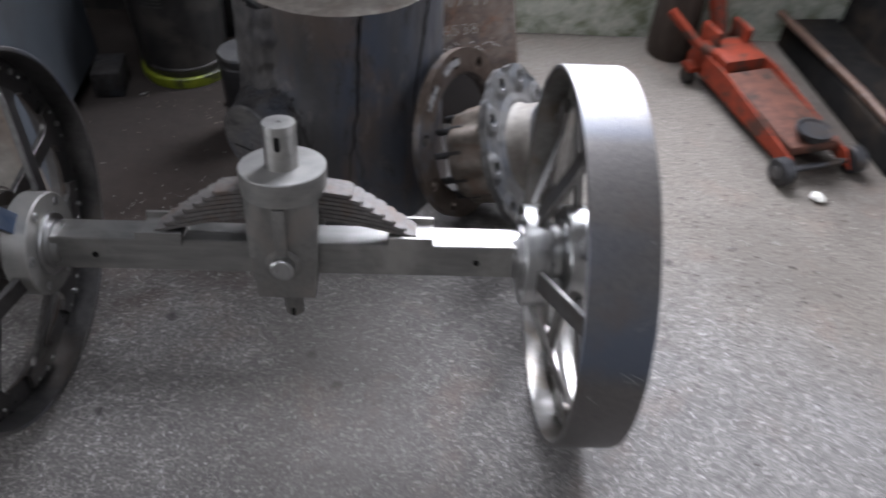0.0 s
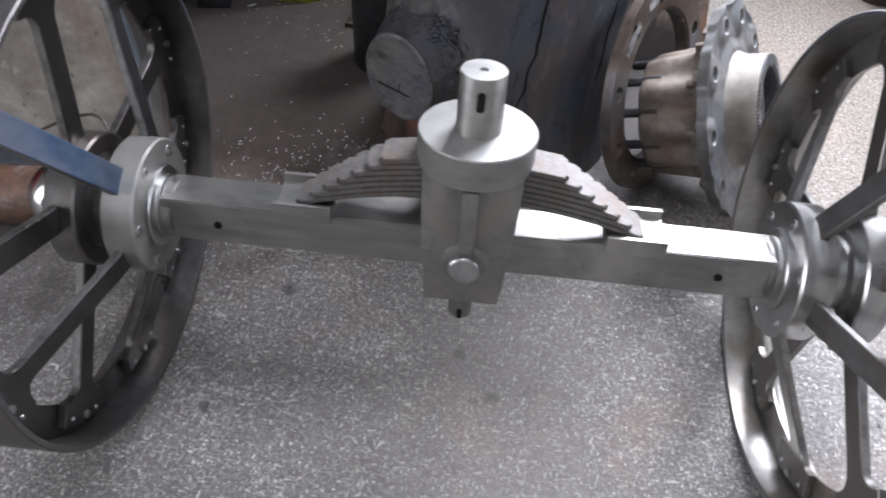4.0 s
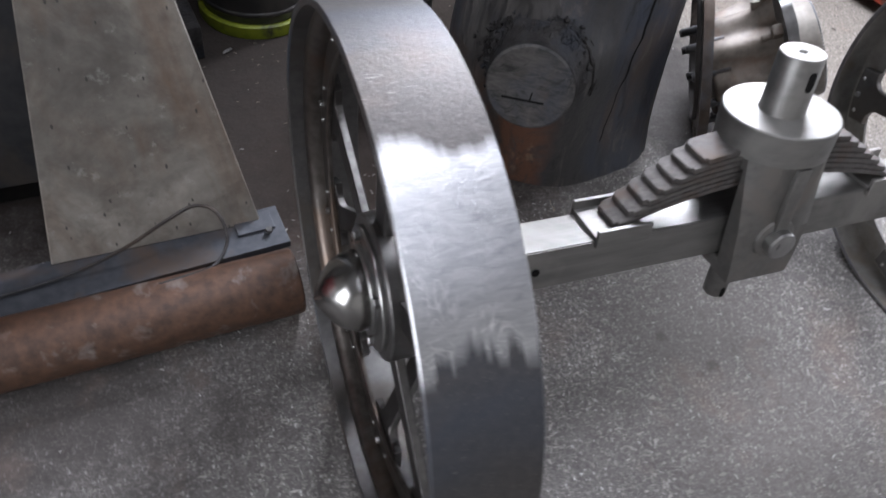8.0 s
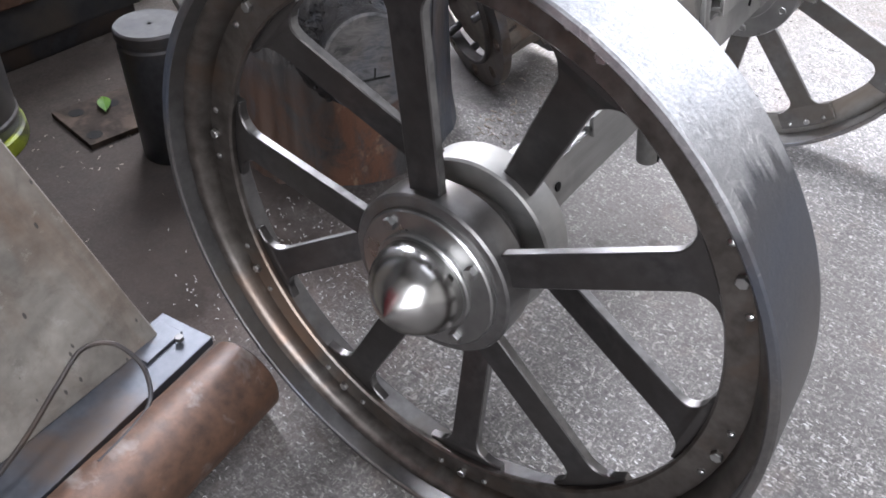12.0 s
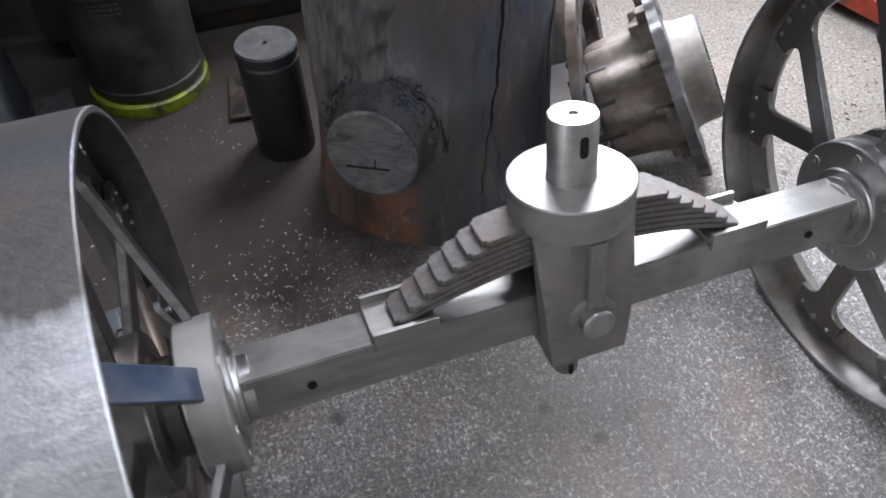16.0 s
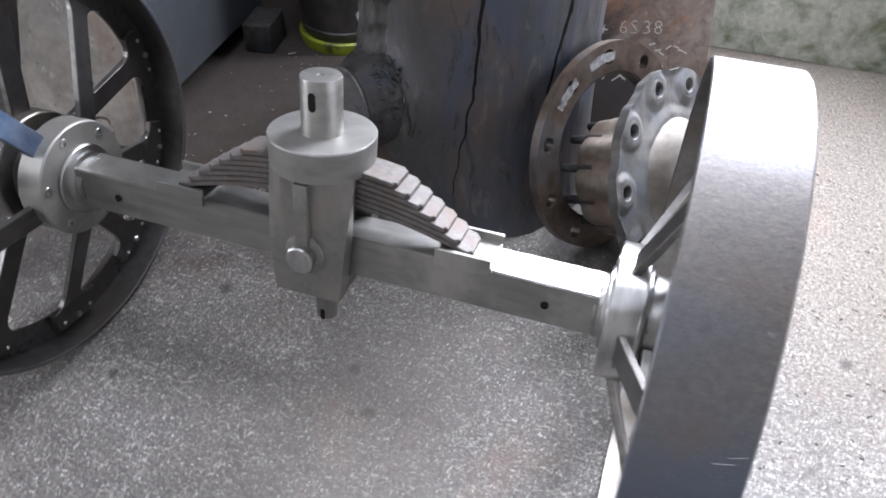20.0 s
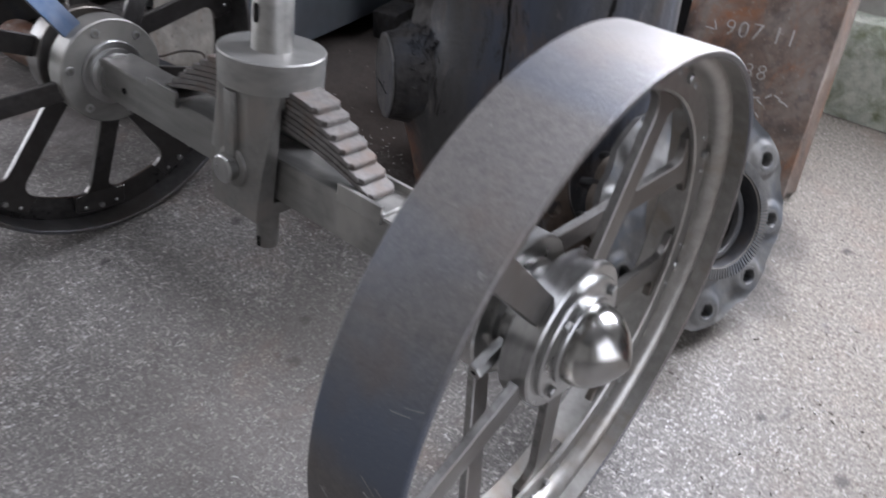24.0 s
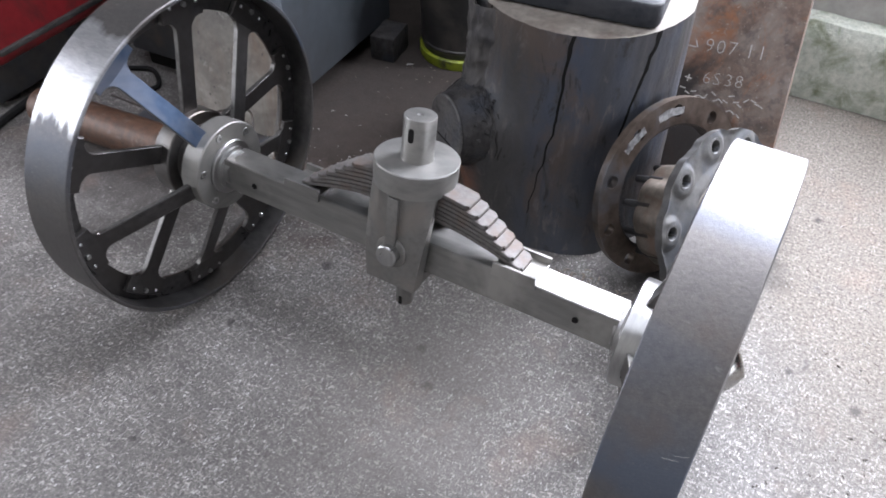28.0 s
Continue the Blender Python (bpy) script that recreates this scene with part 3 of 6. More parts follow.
BOSS = surface("worn_cast_boss", (0.072, 0.061, 0.05), (0.17, 0.143, 0.118), (0.5, 0.68), 0.25, 60, 20, (0.1, 0.065, 0.046), 0.4, 0.002)
CASTBRIGHT = surface("bare_cast_hub", (0.11, 0.1, 0.084), (0.215, 0.195, 0.168), (0.6, 0.8), 0.05, 45, 10, (0.1, 0.085, 0.07), 0.35, 0.002)
RUST = rust_material()
BARK = surface("grey_bark", (0.026, 0.024, 0.024), (0.082, 0.076, 0.07), (0.65, 0.85), 0, 48, 13, (0.028, 0.027, 0.03), 0.9, 0.007, (1, 1, 0.35))
RINGMAT = surface("brown_ring_steel", (0.05, 0.037, 0.029), (0.115, 0.09, 0.073), (0.34, 0.52), 0.65, 45, 12, (0.1, 0.105, 0.115), 0.35, 0.002)
PIPE = surface("rusty_pipe_steel", (0.045, 0.026, 0.018), (0.108, 0.057, 0.035), (0.42, 0.62), 0.25, 70, 26, (0.19, 0.165, 0.15), 0.45, 0.0015, None, (0.58, 0.75))
PAINT_BEIGE = dirty_paint("dirty_beige_paint")
PAINT_GREY = surface("grey_blue_paint", (0.026, 0.03, 0.035), (0.045, 0.051, 0.058), (0.4, 0.54), 0, 30, 6, (0.03, 0.031, 0.033), 0.1, 0.0006, gloss=0.5)
PAINT_DARK = surface("dark_machine_paint", (0.03, 0.032, 0.034), (0.05, 0.05, 0.052), (0.4, 0.6), 0, 40, 6, (0.07, 0.06, 0.05), 0.15, 0.001, gloss=0.2)
OILBLACK = surface("oily_black_paint", (0.007, 0.007, 0.007), (0.016, 0.015, 0.014), (0.8, 0.95), 0, 30, 8, (0.025, 0.02, 0.016), 0.3, 0.002, gloss=0.04)
ANGLE = surface("blue_black_angle_iron", (0.05, 0.055, 0.066), (0.085, 0.09, 0.1), (0.45, 0.6), 0.5, 60, 9, (0.1, 0.075, 0.06), 0.3, 0.001)
BUCKET = surface("black_plastic", (0.018, 0.018, 0.018), (0.034, 0.032, 0.03), (0.3, 0.46), 0, 30, 9, (0.06, 0.054, 0.047), 0.15, 0.001)
LIME = surface("lime_plastic", (0.15, 0.18, 0.012), (0.24, 0.28, 0.02), (0.4, 0.55), 0, 40, 14, (0.035, 0.036, 0.02), 0.1, 0.001, None, (0.5, 0.64))
RED = surface("orange_red_paint", (0.15, 0.024, 0.012), (0.25, 0.04, 0.018), (0.5, 0.7), 0, 40, 14, (0.07, 0.033, 0.024), 0.2, 0.001, None, (0.5, 0.62), gloss=0.2)
JACKARM = surface("oily_red_brown_arm", (0.06, 0.028, 0.02), (0.13, 0.055, 0.038), (0.55, 0.75), 0, 40, 12, (0.035, 0.027, 0.022), 0.3, 0.001, gloss=0.2)
DARKRED = surface("dark_red_paint", (0.26, 0.02, 0.025), (0.34, 0.03, 0.035), (0.3, 0.45), 0, 40, 9, (0.14, 0.03, 0.03), 0.1, 0.001)
FADEDRED = surface("faded_red_print", (0.1, 0.014, 0.013), (0.15, 0.022, 0.02), (0.4, 0.6), 0, 40, 14, (0.04, 0.02, 0.018), 0.1, 0.001)
RUBBER = surface("black_rubber", (0.008, 0.008, 0.008), (0.015, 0.015, 0.015), (0.6, 0.8), 0, 60, 10, (0.03, 0.027, 0.025), 0.2, 0.001, gloss=0.15)
WALL = surface("green_limewash_concrete", (0.36, 0.385, 0.325), (0.56, 0.575, 0.5), (0.75, 0.9), 0, 75, 14, (0.19, 0.215, 0.14), 0.8, 0.008, None, (0.48, 0.66))
PLASTER = surface("grey_plaster", (0.3, 0.29, 0.27), (0.4, 0.39, 0.36), (0.8, 0.95), 0, 30, 4, (0.22, 0.2, 0.18), 0.4, 0.004)
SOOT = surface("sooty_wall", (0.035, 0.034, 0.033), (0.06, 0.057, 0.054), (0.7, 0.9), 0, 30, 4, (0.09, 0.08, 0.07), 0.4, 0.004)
ROOF = surface("roof_sheet", (0.16, 0.16, 0.16), (0.22, 0.22, 0.215), (0.6, 0.8), 0, 20, 3, (0.12, 0.11, 0.1), 0.2, 0.003)
CHALK = surface("white_chalk", (0.3, 0.285, 0.265), (0.46, 0.445, 0.42), (0.8, 0.95), 0, 300, 40)
PAPER = surface("scrap_white", (0.45, 0.44, 0.4), (0.6, 0.58, 0.53), (0.7, 0.9), 0, 60, 20, (0.35, 0.32, 0.28))
WORNWHITE = surface("worn_white_paint", (0.18, 0.18, 0.18), (0.45, 0.45, 0.44), (0.6, 0.8), 0, 150, 60, (0.1, 0.1, 0.11), 0.1, 0.0005)
LOGWOOD = surface("brown_log_wood", (0.036, 0.027, 0.022), (0.085, 0.066, 0.055), (0.6, 0.8), 0, 40, 9, (0.05, 0.04, 0.035), 0.5, 0.003, (1, 1, 0.2), gloss=0.2)
STUMPBARK = surface("black_limb_bark", (0.014, 0.013, 0.013), (0.05, 0.047, 0.045), (0.45, 0.65), 0, 60, 14, (0.035, 0.038, 0.045), 0.9, 0.005, gloss=0.15)
FLAKE = surface("bright_flakes", (0.28, 0.272, 0.26), (0.5, 0.49, 0.47), (0.5, 0.7), 0, 60, 20, (0.3, 0.29, 0.27))
GRIT = surface("pale_grit", (0.25, 0.245, 0.235), (0.4, 0.39, 0.37), (0.7, 0.9), 0, 60, 20, (0.2, 0.19, 0.18))
GREEN = surface("green_leaf", (0.07, 0.16, 0.03), (0.14, 0.26, 0.05), (0.4, 0.6), 0, 60, 20, (0.2, 0.2, 0.06))
DIRT = surface("dirt_crumbs", (0.025, 0.021, 0.018), (0.075, 0.06, 0.048), (0.7, 0.9), 0, 200, 30)
TWIG = surface("wood_chips", (0.1, 0.078, 0.06), (0.24, 0.205, 0.17), (0.7, 0.9), 0, 200, 30)


# ---------------------------------------------------------------- mesh helpers
def thing(name, label, category, at=(0, 0, 0), group="", kind="", turn=(0, 0, 0)):
    ob = new(name)
    ob.empty_display_size = 0.05
    ob.matrix_world = pose(*at, *turn)
    return tagged(ob, label, category, group, kind)


def part(name, bm, material, parent=None, label="", smooth=True, m=None, angle=35):
    """Links a bmesh as one mesh object under a thing or a part."""
    me = bpy.data.meshes.new(name)
    bmesh.ops.recalc_face_normals(bm, faces=bm.faces)
    if smooth:
        for f in bm.faces:
            f.smooth = True
        for e in bm.edges:
            if len(e.link_faces) == 2 and e.calc_face_angle(0) > radians(angle):
                e.smooth = False
    bm.to_mesh(me)
    bm.free()
    me.materials.append(material)
    ob = new(name, me)
    if parent:
        ob.parent = parent
    if m is not None:
        ob.matrix_local = m
    return tagged(ob, label)


def share(name, me, parent, m):
    ob = new(name, me)
    ob.parent = parent
    ob.matrix_local = m
    return ob


def box(x0, x1, y0, y1, z0, z1, bevel=0.0, seg=2, bm=None):
    bm2 = bmesh.new()
    bmesh.ops.create_cube(bm2, size=1)
    for v in bm2.verts:
        v.co = Vector(((x0 + x1) / 2 + v.co.x * (x1 - x0), (y0 + y1) / 2 + v.co.y * (y1 - y0), (z0 + z1) / 2 + v.co.z * (z1 - z0)))
    if bevel:
        bmesh.ops.bevel(bm2, geom=bm2.edges[:], offset=bevel, segments=seg, affect="EDGES", profile=0.5)
    return bm2


def join(*bms):
    out = bmesh.new()
    for b in bms:
        me = bpy.data.meshes.new("tmp")
        b.to_mesh(me)
        b.free()
        out.from_mesh(me)
        bpy.data.meshes.remove(me)
    return out


def moved(bm, m):
    bmesh.ops.transform(bm, matrix=m, verts=bm.verts)
    return bm


def lathe(profile, segs=64, axis="z", close=True):
    """Turns (radius, height) points round an axis; the ends are closed where they do not reach it."""
    bm = bmesh.new()
    rings = []
    for r, h in profile:
        ring = []
        if r < 1e-6:
            ring = [bm.verts.new((0, 0, h))] * segs
        else:
            for k in range(segs):
                a = 2 * math.pi * k / segs
                ring.append(bm.verts.new((r * math.cos(a), r * math.sin(a), h)))
        rings.append(ring)
    for a, b in zip(rings, rings[1:]):
        for k in range(segs):
            q = [a[k], a[(k + 1) % segs], b[(k + 1) % segs], b[k]]
            q = list(dict.fromkeys(q))
            if len(q) > 2:
                bm.faces.new(q)
    if close:
        for ring in (rings[0], rings[-1]):
            if len(set(ring)) > 2:
                bm.faces.new(ring)
    if axis == "x":
        bmesh.ops.transform(bm, matrix=Matrix(((0, 0, 1, 0), (0, 1, 0, 0), (-1, 0, 0, 0), (0, 0, 0, 1))), verts=bm.verts)
    if axis == "y":
        bmesh.ops.transform(bm, matrix=Matrix(((1, 0, 0, 0), (0, 0, 1, 0), (0, -1, 0, 0), (0, 0, 0, 1))), verts=bm.verts)
    return bm


def prism(outline, z0, z1, bevel=0.0, holes=()):
    """Extrudes an outline (x, y) from z0 to z1."""
    bm = bmesh.new()
    vs = [bm.verts.new((x, y, z0)) for x, y in outline]
    f = bm.faces.new(vs)
    r = bmesh.ops.extrude_face_region(bm, geom=[f])
    bmesh.ops.translate(bm, vec=(0, 0, z1 - z0), verts=[v for v in r["geom"] if isinstance(v, bmesh.types.BMVert)])
    if bevel:
        bmesh.ops.recalc_face_normals(bm, faces=bm.faces)
        es = [e for e in bm.edges if abs(e.verts[0].co.z - e.verts[1].co.z) < 1e-6]
        bmesh.ops.bevel(bm, geom=es, offset=bevel, segments=2, affect="EDGES", profile=0.5)
    return bm


def ring_tube(points, radius, segs=10, closed=False):
    """A round bar along points."""
    cu = [Vector(p) for p in points]
    bm = bmesh.new()
    rings = []
    for i, p in enumerate(cu):
        a = cu[max(i - 1, 0)]
        b = cu[min(i + 1, len(cu) - 1)]
        q = (b - a).to_track_quat("Z", "Y").to_matrix()
        rings.append([bm.verts.new(p + q @ Vector((radius * math.cos(2 * math.pi * k / segs), radius * math.sin(2 * math.pi * k / segs), 0))) for k in range(segs)])
    for a, b in zip(rings, rings[1:]):
        for k in range(segs):
            bm.faces.new((a[k], a[(k + 1) % segs], b[(k + 1) % segs], b[k]))
    bm.faces.new(rings[0]), bm.faces.new(rings[-1])
    return bm


def smooth_path(points, steps=8):
    """Catmull-Rom through the points."""
    p = [Vector(q) for q in points]
    p = [2 * p[0] - p[1]] + p + [2 * p[-1] - p[-2]]
    out = []
    for i in range(1, len(p) - 2):
        for s in range(steps):
            u = s / steps
            out.append(0.5 * (2 * p[i] + (p[i + 1] - p[i - 1]) * u + (2 * p[i - 1] - 5 * p[i] + 4 * p[i + 1] - p[i + 2]) * u * u + (3 * p[i] - p[i - 1] - 3 * p[i + 1] + p[i + 2]) * u ** 3))
    out.append(p[-2])
    return out


def annulus(r0, r1, x0, x1, segs=96, axis="x", c=0.0015):
    """A ring with chamfered edges."""
    bm = lathe([(r0 + c, x0), (r1 - c, x0), (r1, x0 + c), (r1, x1 - c), (r1 - c, x1), (r0 + c, x1), (r0, x1 - c), (r0, x0 + c), (r0 + c, x0)], segs, axis, False)
    bmesh.ops.remove_doubles(bm, verts=bm.verts, dist=1e-6)
    return bm


def hexhead(r, h):
    bm = lathe([(r, 0), (r, h * 0.85), (r * 0.88, h), (0, h)], 6)
    return bm


# ---------------------------------------------------------------- room
def flat(name, x0, x1, y0, y1, z0, z1, material, label, category):
    ob = part(name, box(x0, x1, y0, y1, z0, z1), material, None, label, smooth=False)
    return tagged(ob, label, category, kind="structure")


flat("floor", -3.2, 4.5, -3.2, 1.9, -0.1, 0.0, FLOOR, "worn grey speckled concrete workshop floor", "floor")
(AX0, AX1, AY0, AY1), (BX0, BX1, BY0, BY1) = ROOFLIGHTS
roof = part("ceiling", join(box(-3.2, BX0, -3.2, 1.9, 3.1, 3.2), box(AX1, 3.2, -3.2, 1.9, 3.1, 3.2), box(BX0, AX1, AY1, 1.9, 3.1, 3.2), box(BX0, AX0, AY0, AY1, 3.1, 3.2),
                            box(BX0, AX1, BY1, AY0, 3.1, 3.2), box(BX1, AX1, BY0, BY1, 3.1, 3.2), box(BX0, AX1, -3.2, BY0, 3.1, 3.2)), ROOF, None, smooth=False)
tagged(roof, "grey sheet roof with two roof light openings", "ceiling", kind="structure")
flat("wall_south", -3.0, WALL_X, -3.2, -3.0, 0, 3.1, PLASTER, "grey plaster wall behind the walk", "wall")


def pierced(name, along, at, thick, lo, hi, top, hole, material, label):
    """A wall along x or y with one opening, in four butted pieces of one mesh."""
    a0, a1, z0, z1 = hole
    pieces = [(lo, a0, 0, top), (a1, hi, 0, top), (a0, a1, z1, top)] + ([(a0, a1, 0, z0)] if z0 > 0 else [])
    bms = []
    for p0, p1, q0, q1 in pieces:
        bms.append(box(p0, p1, at, at + thick, q0, q1) if along == "x" else box(at, at + thick, p0, p1, q0, q1))
    ob = part(name, join(*bms), material, None, label, smooth=False)
    return tagged(ob, label, "wall", kind="structure")


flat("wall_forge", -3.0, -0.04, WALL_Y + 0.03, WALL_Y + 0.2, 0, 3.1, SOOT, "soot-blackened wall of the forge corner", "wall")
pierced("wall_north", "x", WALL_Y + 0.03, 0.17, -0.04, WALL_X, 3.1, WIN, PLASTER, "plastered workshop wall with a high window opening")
pierced("wall_west", "y", -3.2, 0.2, -3.2, 1.9, 3.1, WEST_GAP, PLASTER, "unseen grey plastered side wall with an opening added for fill light")
pierced("wall_east", "y", WALL_X, 0.2, -3.2, 1.9, 3.1, DOOR, PLASTER, "workshop wall with a wide open doorway")


def plinth():
    """The rough limewashed foot of the back wall, with a broken upper edge."""
    bm = bmesh.new()
    nx, prof = 90, [(0.0, 0.0), (0.0, 0.05), (0.0, 0.1), (0.002, 0.15), (0.005, 0.185), (0.013, 0.205), (0.06, 0.209)]
    grid = []
    for i in range(nx + 1):
        x = 0.1 + 2.8 * i / nx
        row = []
        for y, z in prof:
            w = noise.noise((x * 6, z * 8, 3)) * 0.006 + noise.noise((x * 25, z * 25, 1)) * 0.0025
            row.append(bm.verts.new((x, WALL_Y - 0.03 + y + w, z + (noise.noise((x * 9, 0, 7)) * 0.012 if z > 0.18 else 0))))
        grid.append(row)
    for a, b in zip(grid, grid[1:]):
        for k in range(len(prof) - 1):
            bm.faces.new((a[k], b[k], b[k + 1], a[k + 1]))
    ob = part("wall_plinth", bm, WALL, None, "", True)
    return tagged(ob, "rough limewashed greenish concrete foot of the wall", "wall", kind="structure")


plinth()

# ---------------------------------------------------------------- wheels
AX, RAD, AY = 0.287, 0.287, 0.01
bolt_me = part("bolt", hexhead(0.0048, 0.0045), ZINC).data
rivet_me = part("rivet", lathe([(0.0032, 0), (0.0026, 0.0014), (0.0012, 0.0022), (0, 0.0023)], 10), ZINC).data
screw_me = part("screw", lathe([(0.0065, -0.002), (0.0065, 0.0008), (0.006, 0.0014), (0.0032, 0.0014), (0.003, -0.0006), (0, -0.0006)], 16), ZINC).data
capbolt_me = part("cap_bolt", hexhead(0.0058, 0.0055), ZINC).data
for o in [o for o in bpy.data.objects if o.name in ("bolt", "rivet", "screw", "cap_bolt")]:
    bpy.data.objects.remove(o)


def spoke_bmesh(root_x, foot_x, r0=0.062, r1=0.268):
    """A flat spoke along +z that is cranked from the hub to the web ring and spreads into a filleted foot."""
    half = 0.0155
    outline = [(-half, r0), (half, r0)]
    right = []
    for k in range(9):
        u = k / 8
        a = u * math.pi / 2
        right.append((half + 0.02 * (1 - math.cos(a)), 0.214 + 0.02 * math.sin(a)))
    right += [(0.043, 0.2345), (0.0425, 0.264)]
    top = [(0.0425 * c, 0.264 + 0.004 * math.cos(c * 1.5)) for c in (0.6, 0.2, -0.2, -0.6)]
    outline += right + top + [(-x, y) for x, y in reversed(right)]
    bm = bmesh.new()
    front = [bm.verts.new((0.005, x, z)) for x, z in outline]
    back = [bm.verts.new((-0.005, x, z)) for x, z in outline]
    bm.faces.new(front), bm.faces.new(back[::-1])
    for k in range(len(outline)):
        j = (k + 1) % len(outline)
        bm.faces.new((front[k], front[j], back[j], back[k]))
    bmesh.ops.recalc_face_normals(bm, faces=bm.faces)
    es = [e for e in bm.edges if abs(e.verts[0].co.x - e.verts[1].co.x) < 1e-6]
    bmesh.ops.bevel(bm, geom=es, offset=0.0012, segments=1, affect="EDGES")
    for z in (0.08, 0.12, 0.16, 0.205, 0.232):
        bmesh.ops.bisect_plane(bm, geom=bm.verts[:] + bm.edges[:] + bm.faces[:], plane_co=(0, 0, z), plane_no=(0, 0, 1))
    for v in bm.verts:
        u = min(max((v.co.z - 0.075) / (0.225 - 0.075), 0), 1)
        v.co.x += root_x + (foot_x - root_x) * u
    return bm


def wheel(side, phase, tyre_mat, label, blue=None):
    """A flat-tyred wheel; local +x points away from the axle. phase: the first outer spoke's angle from the wheel's own +y."""
    w = thing("spoked_wheel", label, "wheel", (0 if side < 0 else -0.006, AY, AX), "wheels of the axle", turn=(0, 0, 0 if side > 0 else 180))
    tyre = part("tyre", annulus(RAD - 0.0075, RAD, 0.4, 0.488, 128), tyre_mat, w, "rolled flat steel tyre")
    tyre.data.materials.append(RIM_IN if blue is None else SPOKE)
    for p in tyre.data.polygons:
        if math.hypot(p.center.y, p.center.z) < RAD - 0.007:
            p.material_index = 1
    # web ring: an angle ring with a rounded throat against the tyre
    prof = [(0.2405, 0.4435), (0.281, 0.4435), (0.281, 0.47)]
    for k in range(7):
        a = k / 6 * math.pi / 2
        prof.append((0.2795 - 0.016 * math.sin(a) * 0.9, 0.47 - 0.0195 * (1 - math.cos(a))))
    prof += [(0.254, 0.45), (0.2425, 0.45), (0.2405, 0.448), (0.2405, 0.4435)]
    bm = lathe(prof, 128, "x", False)
    bmesh.ops.remove_doubles(bm, verts=bm.verts, dist=1e-6)
    web = part("web_ring", bm, RIM_IN if blue is None else RIM_BROWN, w, "dull steel web ring")
    if blue is not None:
        web.data.materials.append(SPOKE_DARK)
        for p in web.data.polygons:
            p.material_index = 1 if p.normal.x < -0.5 else 0
    hub = part("hub_drum", lathe([(0.054, 0.39), (0.054, 0.398), (0.049, 0.402), (0.049, 0.416), (0.056, 0.42), (0.056, 0.43)], 64, "x"), TURNED if blue is None else SPOKE, w, "turned steel hub drum")
    part("inner_flange", annulus(0.03, 0.078, 0.358, 0.394, 80, c=0.002), TURNED if blue is None else COLLAR, w, "turned hub flange")
    part("inner_collar", lathe([(0.034, 0.3465), (0.0375, 0.348), (0.0375, 0.3525), (0.046, 0.353), (0.0475, 0.3545), (0.0475, 0.3595)], 64, "x"), TURNED, w, "stepped bright collar")
    part("outer_flange", annulus(0.03, 0.078, 0.423, 0.457, 80, c=0.002), TURNED if blue is None else SPOKE, w, "turned hub flange")
    part("hub_cap", lathe([(0.0665, 0.4568), (0.0665, 0.4615), (0.065, 0.463), (0.047, 0.4632), (0.047, 0.4665), (0.0455, 0.468), (0.0415, 0.4682)], 72, "x"), TURNED, w, "turned hub cap plate")
    dome = [(0.0425, 0.468)] + [(0.0425 * (1 - u ** 2.3) ** 0.82, 0.47 + 0.047 * u) for u in [k / 16 for k in range(16)]] + [(0.0022, 0.5163), (0, 0.5175)]
    part("hub_dome", lathe(dome, 48, "x"), DOME, w, "polished domed nut with a point")
    for k in range(6):
        a = radians(20 + 60 * k)
        share("screw", screw_me, w, Matrix.Translation((0.358, 0.064 * math.cos(a), 0.064 * math.sin(a))) @ pose(0, 0, 0, 0, -90, 0))
    for k in range(4):
        a = radians(38 + 90 * k)
        share("cap_bolt", capbolt_me, w, Matrix.Translation((0.463, 0.0565 * math.cos(a), 0.0565 * math.sin(a))) @ pose(0, 0, 0, 0, 90, 0))
    steel = SPOKE if blue is None else SPOKE_DARK
    outer = part("spoke", spoke_bmesh(0.443, 0.438), steel).data
    inner = part("spoke", spoke_bmesh(0.378, 0.438), steel).data
    # one spoke's inner face has a blue sky reflection put into its colour
    sky_tinted = part("spoke", spoke_bmesh(0.378, 0.438), steel).data
    sky_tinted.materials.append(SPOKE_BLUE)
    for p in sky_tinted.polygons:
        p.material_index = 1 if p.normal.x < -0.6 else 0
    for me in (outer, inner, sky_tinted):
        me.materials.append(EDGE)
        for p in me.polygons:
            if abs(p.normal.x) < 0.5 and abs(p.normal.y) > 0.6:
                p.material_index = len(me.materials) - 1
    for o in [o for o in bpy.data.objects if o.name.startswith("spoke") and o.parent is None and o.type == "MESH"]:
        bpy.data.objects.remove(o)
    for k in range(10):
        a = phase + 36 * k
        me = outer if k % 2 == 0 else inner
        if blue is not None and abs((a - blue + 180) % 360 - 180) < 5:
            me = sky_tinted
        s = share("spoke", me, w, pose(0, 0, 0, a - 90, 0, 0))
        if me is sky_tinted:
            tagged(s, "steel spoke with a blue sky reflection painted on one face")
        for dy, mesh in ((0.0, bolt_me), (-0.027, rivet_me), (0.027, rivet_me)):
            rz = math.sqrt(0.259 ** 2 - dy * dy)
            share("bolt" if dy == 0 else "rivet", mesh, s, Matrix.Translation((0.45, dy, rz)) @ pose(0, 0, 0, 0, 90, 0))
            share("nut" if dy == 0 else "rivet", mesh, s, Matrix.Translation((0.433, dy, rz)) @ pose(0, 0, 0, 0, -90, 0))
    return w


# the wheel's own +y is the world's -y on the far side of the axle
left_wheel = wheel(-1, 180 - 7.5, TYRE_L, "dark steel spoked wheel with partly ground bright tyre", 180 - 115.5)
right_wheel = wheel(1, 56, TYRE_R, "steel spoked wheel with plain mill-scaled tyre")
